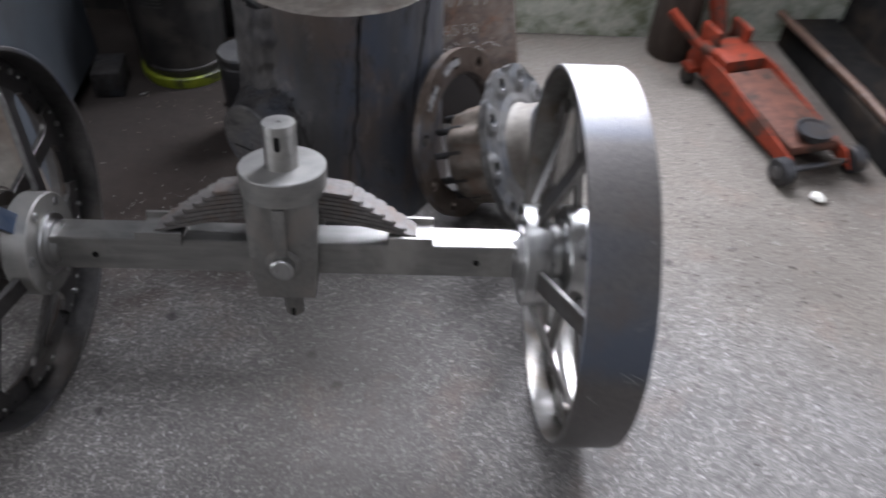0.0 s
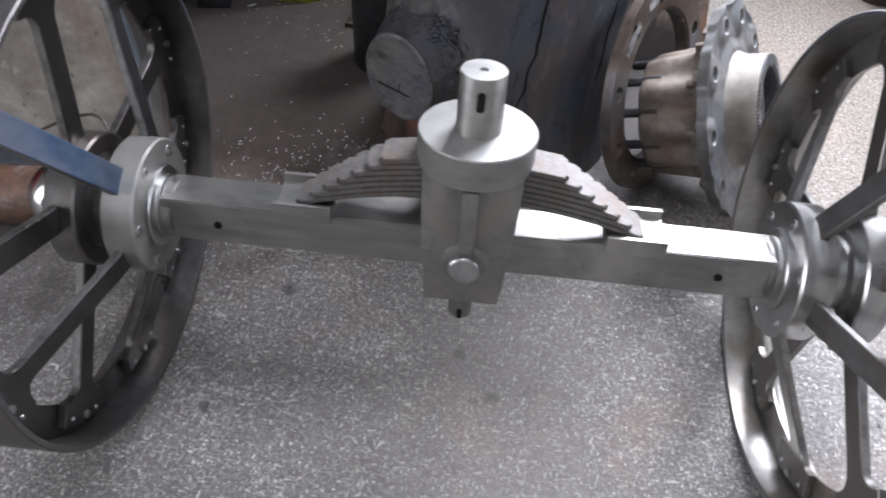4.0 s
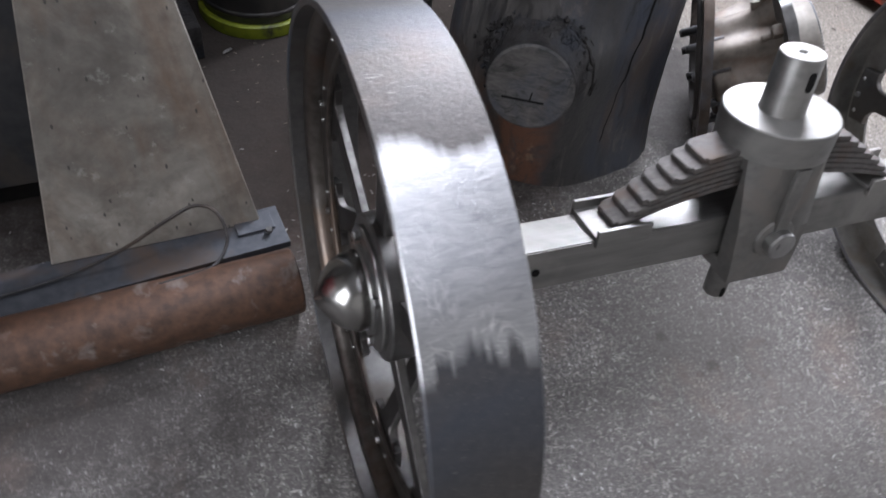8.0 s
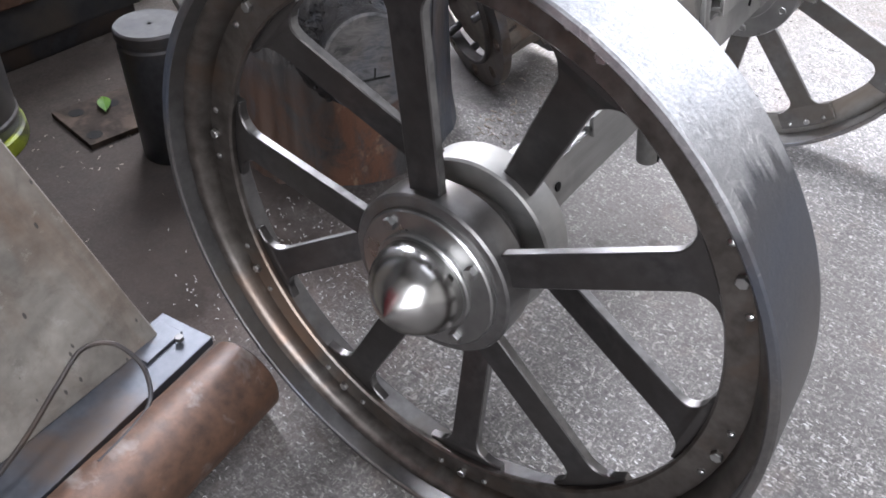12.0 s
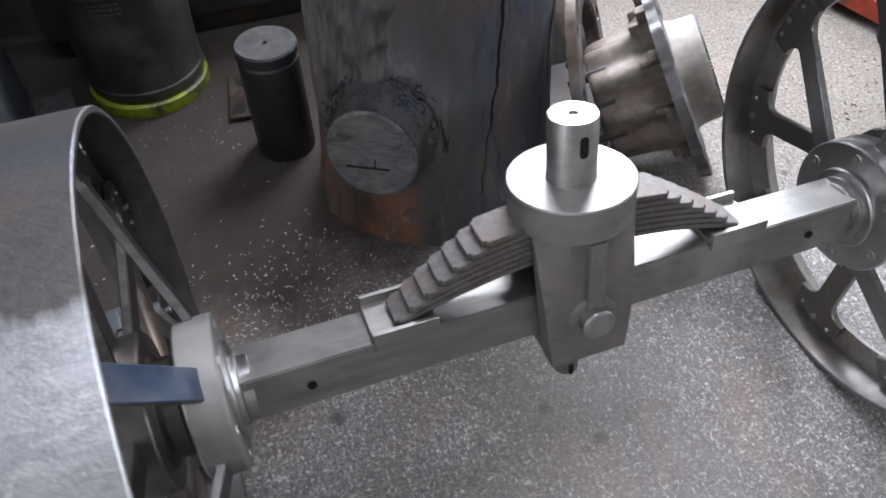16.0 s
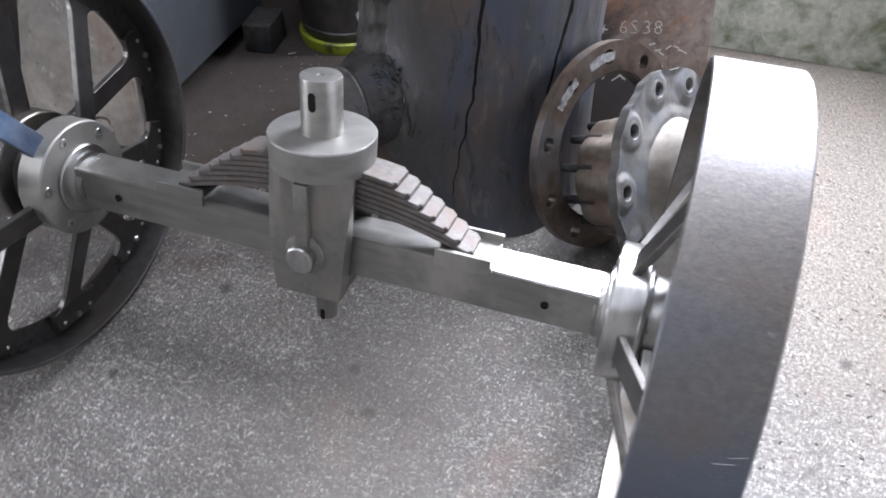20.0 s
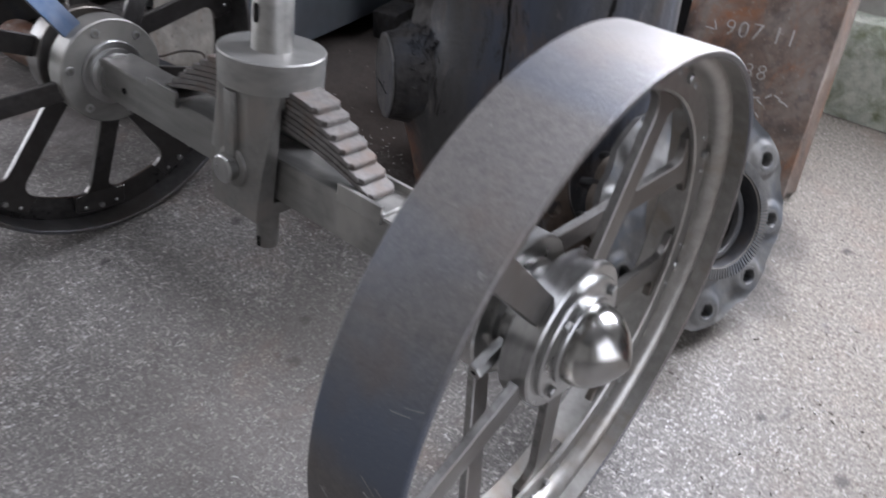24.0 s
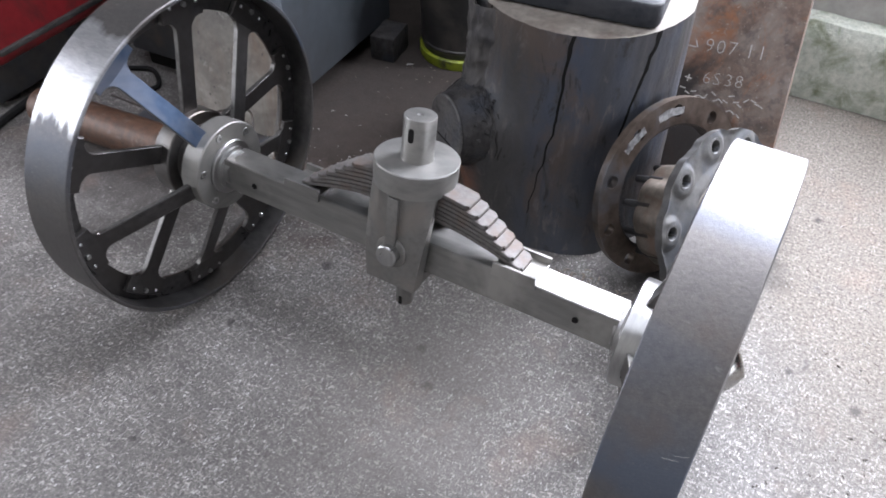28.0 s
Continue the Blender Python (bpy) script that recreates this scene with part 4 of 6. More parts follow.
part("grease_plug", moved(lathe([(0.0, 0.05), (0.0085, 0.05), (0.0085, 0.093), (0.0075, 0.095), (0.003, 0.095), (0.003, 0.09), (0, 0.09)], 6), pose(0.409, 0, 0, 95, 0, 0)), TURNED, right_wheel, "hexagonal grease plug between the hub flanges", smooth=False)


def scratches(w, flip, lines):
    """Thin bright scratches on a tread: each from one place across and round the tyre to another."""
    for x0, a0, x1, a1, bow in lines:
        pts = []
        for k in range(9):
            u = k / 8
            x, a = x0 + (x1 - x0) * u + bow * math.sin(math.pi * u), radians(a0 + (a1 - a0) * u)
            if flip:
                x, a = -x, math.pi - a
            pts.append((x, (RAD + 0.0001) * math.cos(a), (RAD + 0.0001) * math.sin(a)))
        part("scratch", ring_tube(pts, 0.00028, 5), STEEL, w, "bright scratch in the scale")


scratches(right_wheel, False, ((0.416, 172.5, 0.433, 175.7, 0.0), (0.452, 164.5, 0.478, 168.4, 0.002), (0.456, 167, 0.48, 168, 0.0), (0.466, 164.8, 0.482, 166.6, 0.0), (0.47, 151, 0.484, 150, 0.001), (0.46, 152.6, 0.476, 151.8, 0.0)))

# ---------------------------------------------------------------- axle beam
axle = thing("axle_beam", "machined square steel axle beam between two wheels", "axle", (0, AY, AX))
BEAM_POSE = pose(0, AY, AX + 0.001, -10.5, 0, 0) @ Matrix.Scale(1.02, 4)
axle.matrix_world = BEAM_POSE
HB = 0.026


def beam():
    bm = bmesh.new()
    n = 10
    out = []
    for sx in (1, -1):
        for k in range(n + 1):
            a = math.pi / 2 - math.pi * k / n
            out.append((sx * (0.336 + 0.014 * abs(math.cos(a)) ** 0.8), sx * 0.0268 * math.sin(a)))
    f = [bm.verts.new((x, -HB + 0.001, z)) for x, z in out]
    g = [bm.verts.new((x, HB, z)) for x, z in out]
    bm.faces.new(f), bm.faces.new(g[::-1])
    for k in range(len(out)):
        j = (k + 1) % len(out)
        bm.faces.new((f[k], f[j], g[j], g[k]))
    bmesh.ops.recalc_face_normals(bm, faces=bm.faces)
    es = [e for e in bm.edges if abs(e.verts[0].co.y - e.verts[1].co.y) < 1e-6]
    bmesh.ops.bevel(bm, geom=es, offset=0.0014, segments=2, affect="EDGES")
    return bm


part("beam", beam(), STEEL, axle)
for sx in (-1, 1):
    part("pin_hole", moved(lathe([(0.0047, 0), (0.0047, 0.0012), (0.0038, 0.0014), (0.0038, 0.001), (0, 0.001)], 20, "y"), pose(sx * 0.278, -HB - 0.0006, -0.001, 0, 0, 0)), BLACK, axle, "drilled pin hole")
    part("spindle", lathe([(0.03, 0.33), (0.03, 0.4)], 40, "x") if sx > 0 else lathe([(0.03, -0.4), (0.03, -0.33)], 40, "x"), TURNED, axle)
    # spring seat: a shallow channel with a front and a back lip
    c = join(box(sx * 0.181 - 0.0325, sx * 0.181 + 0.0325, -HB - 0.0045, HB + 0.0045, 0.027, 0.0325, 0.0008),
             box(sx * 0.181 - 0.0325, sx * 0.181 + 0.0325, -HB - 0.0048, -HB + 0.0005, 0.021, 0.0425, 0.0008),
             box(sx * 0.181 - 0.0325, sx * 0.181 + 0.0325, HB - 0.0005, HB + 0.0048, 0.021, 0.0425, 0.0008))
    part("spring_seat", c, STEEL, axle, "channel seat for the spring's end", smooth=False)

# ---------------------------------------------------------------- leaf spring
spring = thing("leaf_spring", "stack of dark steel spring leaves arched over the axle", "spring")
spring.matrix_world = BEAM_POSE
NLEAF, TH = 7, 0.006


def leaf(half, level):
    """One arched leaf; each lies on the longer one below it."""
    bm = bmesh.new()
    rows = []
    n = 20
    for i in range(n + 1):
        x = -half + 2 * half * i / n
        base = 0.0335 + 0.033 * (1 - (x / 0.19) ** 2)
        z = base + level * (TH + 0.0009)
        w = 0.0215
        rows.append([bm.verts.new(c) for c in ((x, -w, z), (x, w, z), (x, w, z + TH), (x, -w, z + TH))])
    for a, b in zip(rows, rows[1:]):
        for k in range(4):
            bm.faces.new((a[k], a[(k + 1) % 4], b[(k + 1) % 4], b[k]))
    bm.faces.new(rows[0]), bm.faces.new(rows[-1])
    bmesh.ops.recalc_face_normals(bm, faces=bm.faces)
    corners = [e for e in bm.edges if all(abs(abs(v.co.x) - half) < 1e-6 for v in e.verts) and abs(e.verts[0].co.z - e.verts[1].co.z) > 1e-4]
    bmesh.ops.bevel(bm, geom=corners, offset=0.0042, segments=3, affect="EDGES")
    bmesh.ops.bevel(bm, geom=[e for e in bm.edges if len(e.link_faces) == 2 and e.calc_face_angle() > 1], offset=0.0008, segments=2, affect="EDGES")
    return bm


for k in range(NLEAF):
    part("leaf", leaf(0.189 - 0.0153 * k, k), LEAF, spring, "" if k else "longest leaf, resting in the seats")

# ---------------------------------------------------------------- swivel bracket
bracket = thing("swivel_bracket", "machined steel fork bracket with a pivot pin over the axle", "bracket")
bracket.matrix_world = BEAM_POSE @ pose(0, 0, -0.283)
part("collar", lathe([(0.056, 0.386), (0.0605, 0.388), (0.0615, 0.4225), (0.0603, 0.4242), (0, 0.4242)], 96), COLLAR, bracket, "round turned collar")
bm = lathe([(0.0245, 0.4235), (0.0235, 0.427), (0.0232, 0.4875), (0.0224, 0.489), (0.0045, 0.489), (0.003, 0.4865), (0, 0.4865)], 48)
pin = part("pivot_pin", bm, STEEL, bracket, "upright pivot pin with a cotter slot")


def slot(r, z0, z1, y, m):
    """The dark rounded slot for a cotter."""
    pts = [(r * math.cos(a), z1 + r * math.sin(a)) for a in [k / 6 * math.pi for k in range(7)]] + [(-r * math.cos(a), z0 - r * math.sin(a)) for a in [k / 6 * math.pi for k in range(7)]]
    return moved(prism(pts, 0, 0.0016), m @ pose(0, y, 0, 90, 0, 0))


part("cotter_slot", slot(0.0042, 0.459, 0.4725, -0.0222, pose(0, 0, 0)), BLACK, pin, "dark cotter slot", smooth=False)


def cheek():
    """A fork cheek: a slice of the collar's round at the top that tapers to a flat foot, with a raised middle rib."""
    bm = bmesh.new()
    rows = []
    for z, hw, yo, square in ((0.388, 0.0525, 0.0605, 0.0), (0.3865, 0.0523, 0.055, 0.0), (0.372, 0.0518, 0.0545, 0.12), (0.345, 0.0505, 0.0538, 0.35), (0.30, 0.0475, 0.053, 0.75), (0.255, 0.0435, 0.052, 1.0), (0.2305, 0.041, 0.0515, 1.0)):
        row = []
        for k in range(25):
            x = hw * (-1 + 2 * k / 24)
            y = min(yo, math.sqrt(0.0603 ** 2 - x * x))
            row.append(bm.verts.new((x, -max(y + (yo - y) * square, 0.031), z)))
        row += [bm.verts.new((x, -0.0285, z)) for x in (hw, -hw)]
        rows.append(row)
    for a, b in zip(rows, rows[1:]):
        for k in range(27):
            bm.faces.new((a[k], a[(k + 1) % 27], b[(k + 1) % 27], b[k]))
    bm.faces.new(rows[0]), bm.faces.new(rows[-1])
    return bm


for back in (0, 180):
    ck = part("cheek", cheek(), CAST, bracket, "tapered fork cheek", m=pose(0, 0, 0, 0, 0, back), angle=14)
    part("rib", join(box(-0.0085, 0.0085, -0.0605, -0.05, 0.302, 0.385, 0.002)), CAST, ck, "raised middle rib")
part("foot_block", box(-0.041, 0.041, -0.0285, 0.0285, 0.2325, 0.25, 0.0015), CAST, bracket)
part("bridge", box(-0.05, 0.05, -0.0285, 0.0285, 0.372, 0.388, 0.001), CAST, bracket)
boss = part("washer", moved(lathe([(0.0255, 0), (0.0245, 0.0035), (0.021, 0.005), (0, 0.005)], 40, "y"), pose(0, -0.0525, 0.291, 180, 0, 0)), CAST, bracket, "round bolt washer")
part("bolt_head", moved(lathe([(0.0165, 0.0), (0.0172, 0.0115), (0.0155, 0.0135), (0.0145, 0.0138), (0.003, 0.0138), (0, 0.0136)], 40, "y"), pose(0, -0.057, 0.291, 180, 0, 0)), TURNED, bracket, "bright round bolt head")
part("bolt_end", moved(lathe([(0.0165, 0.0), (0.0172, 0.0115), (0.0155, 0.0135), (0, 0.0136)], 40, "y"), pose(0, 0.0545, 0.291, 0, 0, 0)), TURNED, bracket, "bright round bolt end")
low = part("lower_pin", lathe([(0.0145, 0.234), (0.0142, 0.166), (0.013, 0.164), (0, 0.164)], 32), CAST, bracket, "short lower pin with a slot")
part("cotter_slot", slot(0.003, 0.168, 0.178, -0.0132, pose(0, 0, 0)), BLACK, low, "dark cotter slot", smooth=False)


# ---------------------------------------------------------------- stump and anvil
SC = Vector((0.045, 0.57, 0))
STUB_DIR = Vector((-0.55, -0.82, 0.1)).normalized()
SH = 0.472


def stump_radius(a, z):
    """Radius of the stump at a turn a and height z, with flare, buttress under the stub, bark ridges and drying cracks."""
    r = 0.2 - 0.03 * z + 0.014 * math.exp(-z / 0.06) + 0.006 * math.sin(2 * a + 0.5) + 0.012 * noise.noise((math.cos(a) * 1.5, math.sin(a) * 1.5, z * 2))
    d = (a - math.atan2(STUB_DIR.y, STUB_DIR.x) + math.pi) % (2 * math.pi) - math.pi
    r += 0.056 * math.exp(-(d / (0.3 if d < 0 else 0.42)) ** 2) * (1 if z < 0.24 else math.exp(-((z - 0.24) / 0.06) ** 2)) * (0.1 + 0.9 * min(z / 0.2, 1))
    bark = math.exp(-((d + 0.55) / 0.35) ** 2)
    r += 0.012 * bark + bark * 0.012 * noise.noise((a * 9, z * 6, 2)) + 0.0009 * noise.noise((a * 30, z * 5, 5)) + 0.0016 * noise.noise((a * 9, z * 9, 5))
    return r


def stump_mesh():
    bm = bmesh.new()
    segs, lev = 220, 30
    rows = []
    for j in range(lev + 1):
        z = SH * j / lev
        rows.append([bm.verts.new((stump_radius(a, z) * math.cos(a), stump_radius(a, z) * math.sin(a), z)) for a in [-math.pi + 2 * math.pi * k / segs for k in range(segs)]])
    for a, b in zip(rows, rows[1:]):
        for k in range(segs):
            bm.faces.new((a[k], a[(k + 1) % segs], b[(k + 1) % segs], b[k]))
    bm.faces.new(rows[0])
    return bm, rows[-1]


stump = thing("tree_stump", "blackened tree stump with a sawn-off limb under an anvil", "stump", SC)
bm, rim = stump_mesh()
part("trunk", bm, STUMP, stump, "blackened wood with long drying cracks", angle=60)
for c, lean, z0, z1, wid in ((-1.33, 0.55, 0.08, SH, 0.004), (-0.5, 1.1, 0.2, SH, 0.006), (-2.28, 0.1, 0.26, SH, 0.003)):
    pts = []
    for k in range(40):
        z = z0 + (z1 - z0) * k / 39
        a = c - lean * (SH - z) + 0.016 * math.sin(z * 19 + c * 3) + 0.022 * noise.noise((z * 40, c, 0)) + 0.006 * noise.noise((z * 120, c, 4))
        r = stump_radius(a, z) - 0.0008
        pts.append((r * math.cos(a), r * math.sin(a), z))
    bm = bmesh.new()
    rows = []
    for k, p in enumerate(pts):
        w = wid * (0.25 + 0.75 * (k / 39)) * (0.7 + 0.6 * abs(noise.noise((k * 0.4, c, 2))))
        p = Vector(p)
        out = Vector((p.x, p.y, 0)).normalized()
        side = Vector((-out.y, out.x, 0))
        rows.append([bm.verts.new(p + side * w + out * 0.0012), bm.verts.new(p - side * w + out * 0.0012), bm.verts.new(p - out * 0.01)])
    for r0, r1 in zip(rows, rows[1:]):
        for k in range(3):
            bm.faces.new((r0[k], r0[(k + 1) % 3], r1[(k + 1) % 3], r1[k]))
    part("drying_crack", bm, BLACK, stump, "long black drying crack", smooth=False)
bm = bmesh.new()
rings = []
for f in (1.0, 0.97, 0.7, 0.4, 0.1):
    rings.append([bm.verts.new((stump_radius(a, SH) * math.cos(a) * f, stump_radius(a, SH) * math.sin(a) * f, SH + (0.003 if f < 1 else 0) + 0.002 * noise.noise((f * 9, a * 3, 0)))) for a in [-math.pi + 2 * math.pi * k / 120 for k in range(120)]])
for a, b in zip(rings, rings[1:]):
    for k in range(120):
        bm.faces.new((a[k], a[(k + 1) % 120], b[(k + 1) % 120], b[k]))
bm.faces.new(rings[-1])
part("top_face", bm, CHOP, stump, "worn pale sawn top")


def bark_strip():
    """A rough roll of bark left on the trunk above the limb."""
    bm = bmesh.new()
    nd, nz, mid = 110, 80, math.atan2(STUB_DIR.y, STUB_DIR.x)
    rows = []
    for j in range(nz + 1):
        z = 0.2 + (SH - 0.203) * j / nz
        row = []
        for k in range(nd + 1):
            u = k / nd
            lo_, hi_ = -0.95 + 0.12 * noise.noise((z * 9, 1, 0)), 0.02 + 0.16 * noise.noise((z * 8, 7, 0)) + 0.1 * noise.noise((z * 30, 3, 0))
            a = mid + lo_ + (hi_ - lo_) * u
            edge = min(u, 1 - u) * 7
            lift = min(edge, 1) * (0.008 + 0.007 * abs(noise.noise((a * 9 + z * 2, z * 4, 2))) + 0.006 * abs(noise.noise((a * 28, z * 9, 6))) + 0.003 * noise.noise((a * 40, z * 50, 8)) + 0.012 * math.exp(-((u - 0.8) / 0.13) ** 2)) - 0.004
            lift *= min((z - 0.19) / 0.05, 1)
            r = stump_radius(a, z) + lift
            row.append(bm.verts.new((r * math.cos(a), r * math.sin(a), z)))
        rows.append(row)
    for p, q in zip(rows, rows[1:]):
        for k in range(nd):
            bm.faces.new((p[k], p[k + 1], q[k + 1], q[k]))
    return bm


part("bark", bark_strip(), BARK, stump, "rough grey bark left on the trunk", angle=80)


def limb():
    """The stub of a limb that flares into the trunk with wrinkled bark and a checked end."""
    bm = bmesh.new()
    segs = 120
    rows = []
    prof = ((0.0, 0.108), (0.02, 0.098), (0.04, 0.09), (0.058, 0.084), (0.074, 0.0785), (0.088, 0.075), (0.1, 0.072), (0.11, 0.0695), (0.12, 0.068), (0.126, 0.066), (0.1285, 0.062), (0.1283, 0.03), (0.1275, 0.004))
    for h, r in prof:
        row = []
        for k in range(segs):
            a = 2 * math.pi * k / segs
            c, s_ = math.cos(a), math.sin(a)
            rough_ = min(max((0.122 - h) / 0.06, 0), 1)
            w = 0.004 * rough_ * noise.noise((c * 3, s_ * 3, h * 10)) + 0.0035 * rough_ * math.sin(h * 250 + 4 * noise.noise((c * 2.5, s_ * 2.5, h * 12))) * (0.55 + 0.7 * noise.noise((c * 4, s_ * 4, 3))) + 0.0025 * rough_ * noise.noise((c * 14, s_ * 14, h * 60))
            lip = 0.0065 * math.exp(-((h - 0.085 - 0.012 * noise.noise((c * 2, s_ * 2, 9))) / 0.012) ** 2) * max(0, 0.35 + noise.noise((c * 1.6, s_ * 1.6, 5)) + 0.5 * s_)
            row.append(bm.verts.new(((r + w + lip) * c, (r * 1.06 + w + lip) * s_, h)))
        rows.append(row)
    for a, b in zip(rows, rows[1:]):
        for k in range(segs):
            bm.faces.new((a[k], a[(k + 1) % segs], b[(k + 1) % segs], b[k]))
    bm.faces.new(rows[-1])
    return bm


stub_q = STUB_DIR.to_track_quat("Z", "Y").to_matrix().to_4x4()
st = part("limb_stub", limb(), STUMPBARK, stump, "dark bark round a cut limb", m=Matrix.Translation(Vector((-0.172, -0.222, 0.237)) - STUB_DIR * 0.1285) @ stub_q)
bm = bmesh.new()
rows = []
for r, h in ((0.066, 0.1286), (0.0625, 0.1305), (0.0615, 0.1306)):
    rows.append([bm.verts.new(((r + 0.002 * noise.noise((math.cos(a) * 2, math.sin(a) * 2, 4))) * math.cos(a), r * 1.05 * math.sin(a), h + 0.0006 * noise.noise((a * 4, r * 90, 1)))) for a in [2 * math.pi * k / 48 for k in range(48)]])
for a, b in zip(rows, rows[1:]):
    for k in range(48):
        bm.faces.new((a[k], a[(k + 1) % 48], b[(k + 1) % 48], b[k]))
bm.faces.new(rows[-1])
part("cut_face", bm, CUT, st, "grey sawn end of the limb", smooth=False)
rng = random.Random(8)
for k in range(11):
    rr = 0.074 + 0.0034 * k
    h0 = 0.098 - (rr - 0.0725) * 2.2
    a0 = rng.uniform(-1.2, 0.2) if k > 2 else rng.uniform(0.6, 1.4)
    span = rng.uniform(0.7, 1.5)
    pts, rad = [], []
    for q in range(19):
        a = a0 + span * q / 18
        w = rr + 0.004 * noise.noise((a * 2.2, k, 1)) + 0.0015 * noise.noise((a * 9, k, 2))
        pts.append((w * math.cos(a), w * 1.05 * math.sin(a), h0 + 0.006 * noise.noise((a * 2.5, k, 5))))
    bm = ring_tube(pts, 0.0045, 7)
    for q, v in enumerate(bm.verts):
        c = Vector(pts[q // 7])
        u = (q // 7) / 18
        v.co = c + (v.co - c) * (math.sin(math.pi * u) ** 0.6) * (0.7 + 0.5 * noise.noise((u * 6, k, 3))) * (1.1 if k < 4 else 0.8)
    part("bark_fold", bm, STUMPBARK, st, "wrinkle of bark", angle=70)
verts, faces = [], []
for k in range(420):
    a = rng.gauss(2.0, 0.62)
    rr = 0.07 + abs(rng.gauss(0.0, 0.013))
    c = Vector((rr * math.cos(a), rr * 1.05 * math.sin(a), 0.105 - (rr - 0.07) * 1.9 + rng.uniform(-0.004, 0.003)))
    e = rng.uniform(0.002, 0.0062)
    b0 = len(verts)
    for d in ((1, 0, 0), (-1, 0, 0), (0, 1, 0), (0, -1, 0), (0, 0, 1), (0, 0, -1)):
        verts.append(tuple(c + Vector(d) * e * rng.uniform(0.5, 1.3)))
    faces += [(b0 + p, b0 + q, b0 + r) for p, q, r in ((0, 2, 4), (2, 1, 4), (1, 3, 4), (3, 0, 4), (2, 0, 5), (1, 2, 5), (3, 1, 5), (0, 3, 5))]
me = bpy.data.meshes.new("bark_crumble")
me.from_pydata(verts, [], faces)
me.materials.append(STUMPBARK)
tagged(share("bark_crumble", me, st, Matrix.Identity(4)), "crumbled black bark round the cut", kind="stuff")
part("check", box(-0.034, 0.03, -0.0016, 0.0016, 0.128, 0.1312, 0.0004), BLACK, st, "drying crack", m=pose(-0.004, -0.022, 0, 0, 0, 4))
part("check", box(-0.0012, 0.0012, -0.022, -0.006, 0.128, 0.1311, 0.0004), BLACK, st, "drying crack", m=pose(0.006, 0, 0, 0, 0, -4))

chip = thing("metal_chip", "small bright metal chip on the stump top", "chip", (0.141, 0.611, SH + 0.004), turn=(0, 0, 30))
part("chip_body", prism([(-0.012, -0.003), (-0.004, -0.007), (0.009, -0.004), (0.013, 0.002), (0.002, 0.006), (-0.009, 0.005)], 0, 0.003, 0.0006), PAPER, chip, smooth=False)

anvil = thing("anvil", "black iron anvil standing on the stump", "anvil", (0.04, 0.55, SH + 0.005), turn=(0, 0, 7))
bm = bmesh.new()
rows = []
for z, hx, hy in ((0.04, 0.12, 0.07), (0.05, 0.118, 0.07), (0.095, 0.085, 0.052), (0.15, 0.08, 0.05), (0.19, 0.12, 0.058), (0.215, 0.17, 0.062), (0.31, 0.18, 0.062)):
    rows.append([bm.verts.new(c) for c in ((-hx, -hy, z), (hx, -hy, z), (hx, hy, z), (-hx, hy, z))])
for a, b in zip(rows, rows[1:]):
    for k in range(4):
        bm.faces.new((a[k], a[(k + 1) % 4], b[(k + 1) % 4], b[k]))
bm.faces.new(rows[0]), bm.faces.new(rows[-1])
bmesh.ops.recalc_face_normals(bm, faces=bm.faces)
bmesh.ops.bevel(bm, geom=bm.edges[:], offset=0.006, segments=2, affect="EDGES")
part("anvil_body", bm, ANVIL, anvil)
out = []
for cx, cy, a0 in ((1, 1, 0), (-1, 1, 90), (-1, -1, 180), (1, -1, 270)):
    for k in range(7):
        a = radians(a0 + 15 * k)
        out.append((cx * (0.15 - 0.024) + 0.024 * math.cos(a), cy * (0.1 - 0.024) + 0.024 * math.sin(a)))
part("anvil_foot", prism(out, 0, 0.043, 0.005), ANVIL, anvil, "thick foot with rounded corners", angle=50)
part("horn", moved(lathe([(0.055, 0), (0.05, 0.06), (0.036, 0.13), (0.016, 0.2), (0, 0.22)], 24, "x"), pose(0.175, 0, 0.25)), ANVIL, anvil)

# ---------------------------------------------------------------- truck hub and its ring
def flange_turn(n):
    return Vector(n).normalized().to_track_quat("Z", "Y").to_matrix().to_4x4()


def holed_ring(r_in, r_out, r_hole, count, hole_r, t, lobes=0.0, phase=0.0):
    """A flat ring with bored bolt holes that go right through."""
    bm = bmesh.new()
    segs = count * 16
    ang = [2 * math.pi * k / segs for k in range(segs)]
    loops = {}
    for z in (0.0, t):
        inner = [bm.verts.new((r_in * math.cos(a), r_in * math.sin(a), z)) for a in ang]
        outer = []
        for a in ang:
            r = r_out + lobes * math.cos(count * (a - phase))
            outer.append(bm.verts.new((r * math.cos(a), r * math.sin(a), z)))
        holes = []
        for h in range(count):
            ca = phase + 2 * math.pi * h / count
            holes.append([bm.verts.new((r_hole * math.cos(ca) + hole_r * math.cos(b), r_hole * math.sin(ca) + hole_r * math.sin(b), z)) for b in [2 * math.pi * q / 12 for q in range(12)]])
        es = []
        for loop in [inner, outer, *holes]:
            es += [bm.edges.new((loop[k], loop[(k + 1) % len(loop)])) for k in range(len(loop))]
        bmesh.ops.triangle_fill(bm, edges=es, use_beauty=True)
        loops[z] = [inner, outer, *holes]
    for la, lb in zip(loops[0.0], loops[t]):
        for k in range(len(la)):
            j = (k + 1) % len(la)
            bm.faces.new((la[k], la[j], lb[j], lb[k]))
    return bm


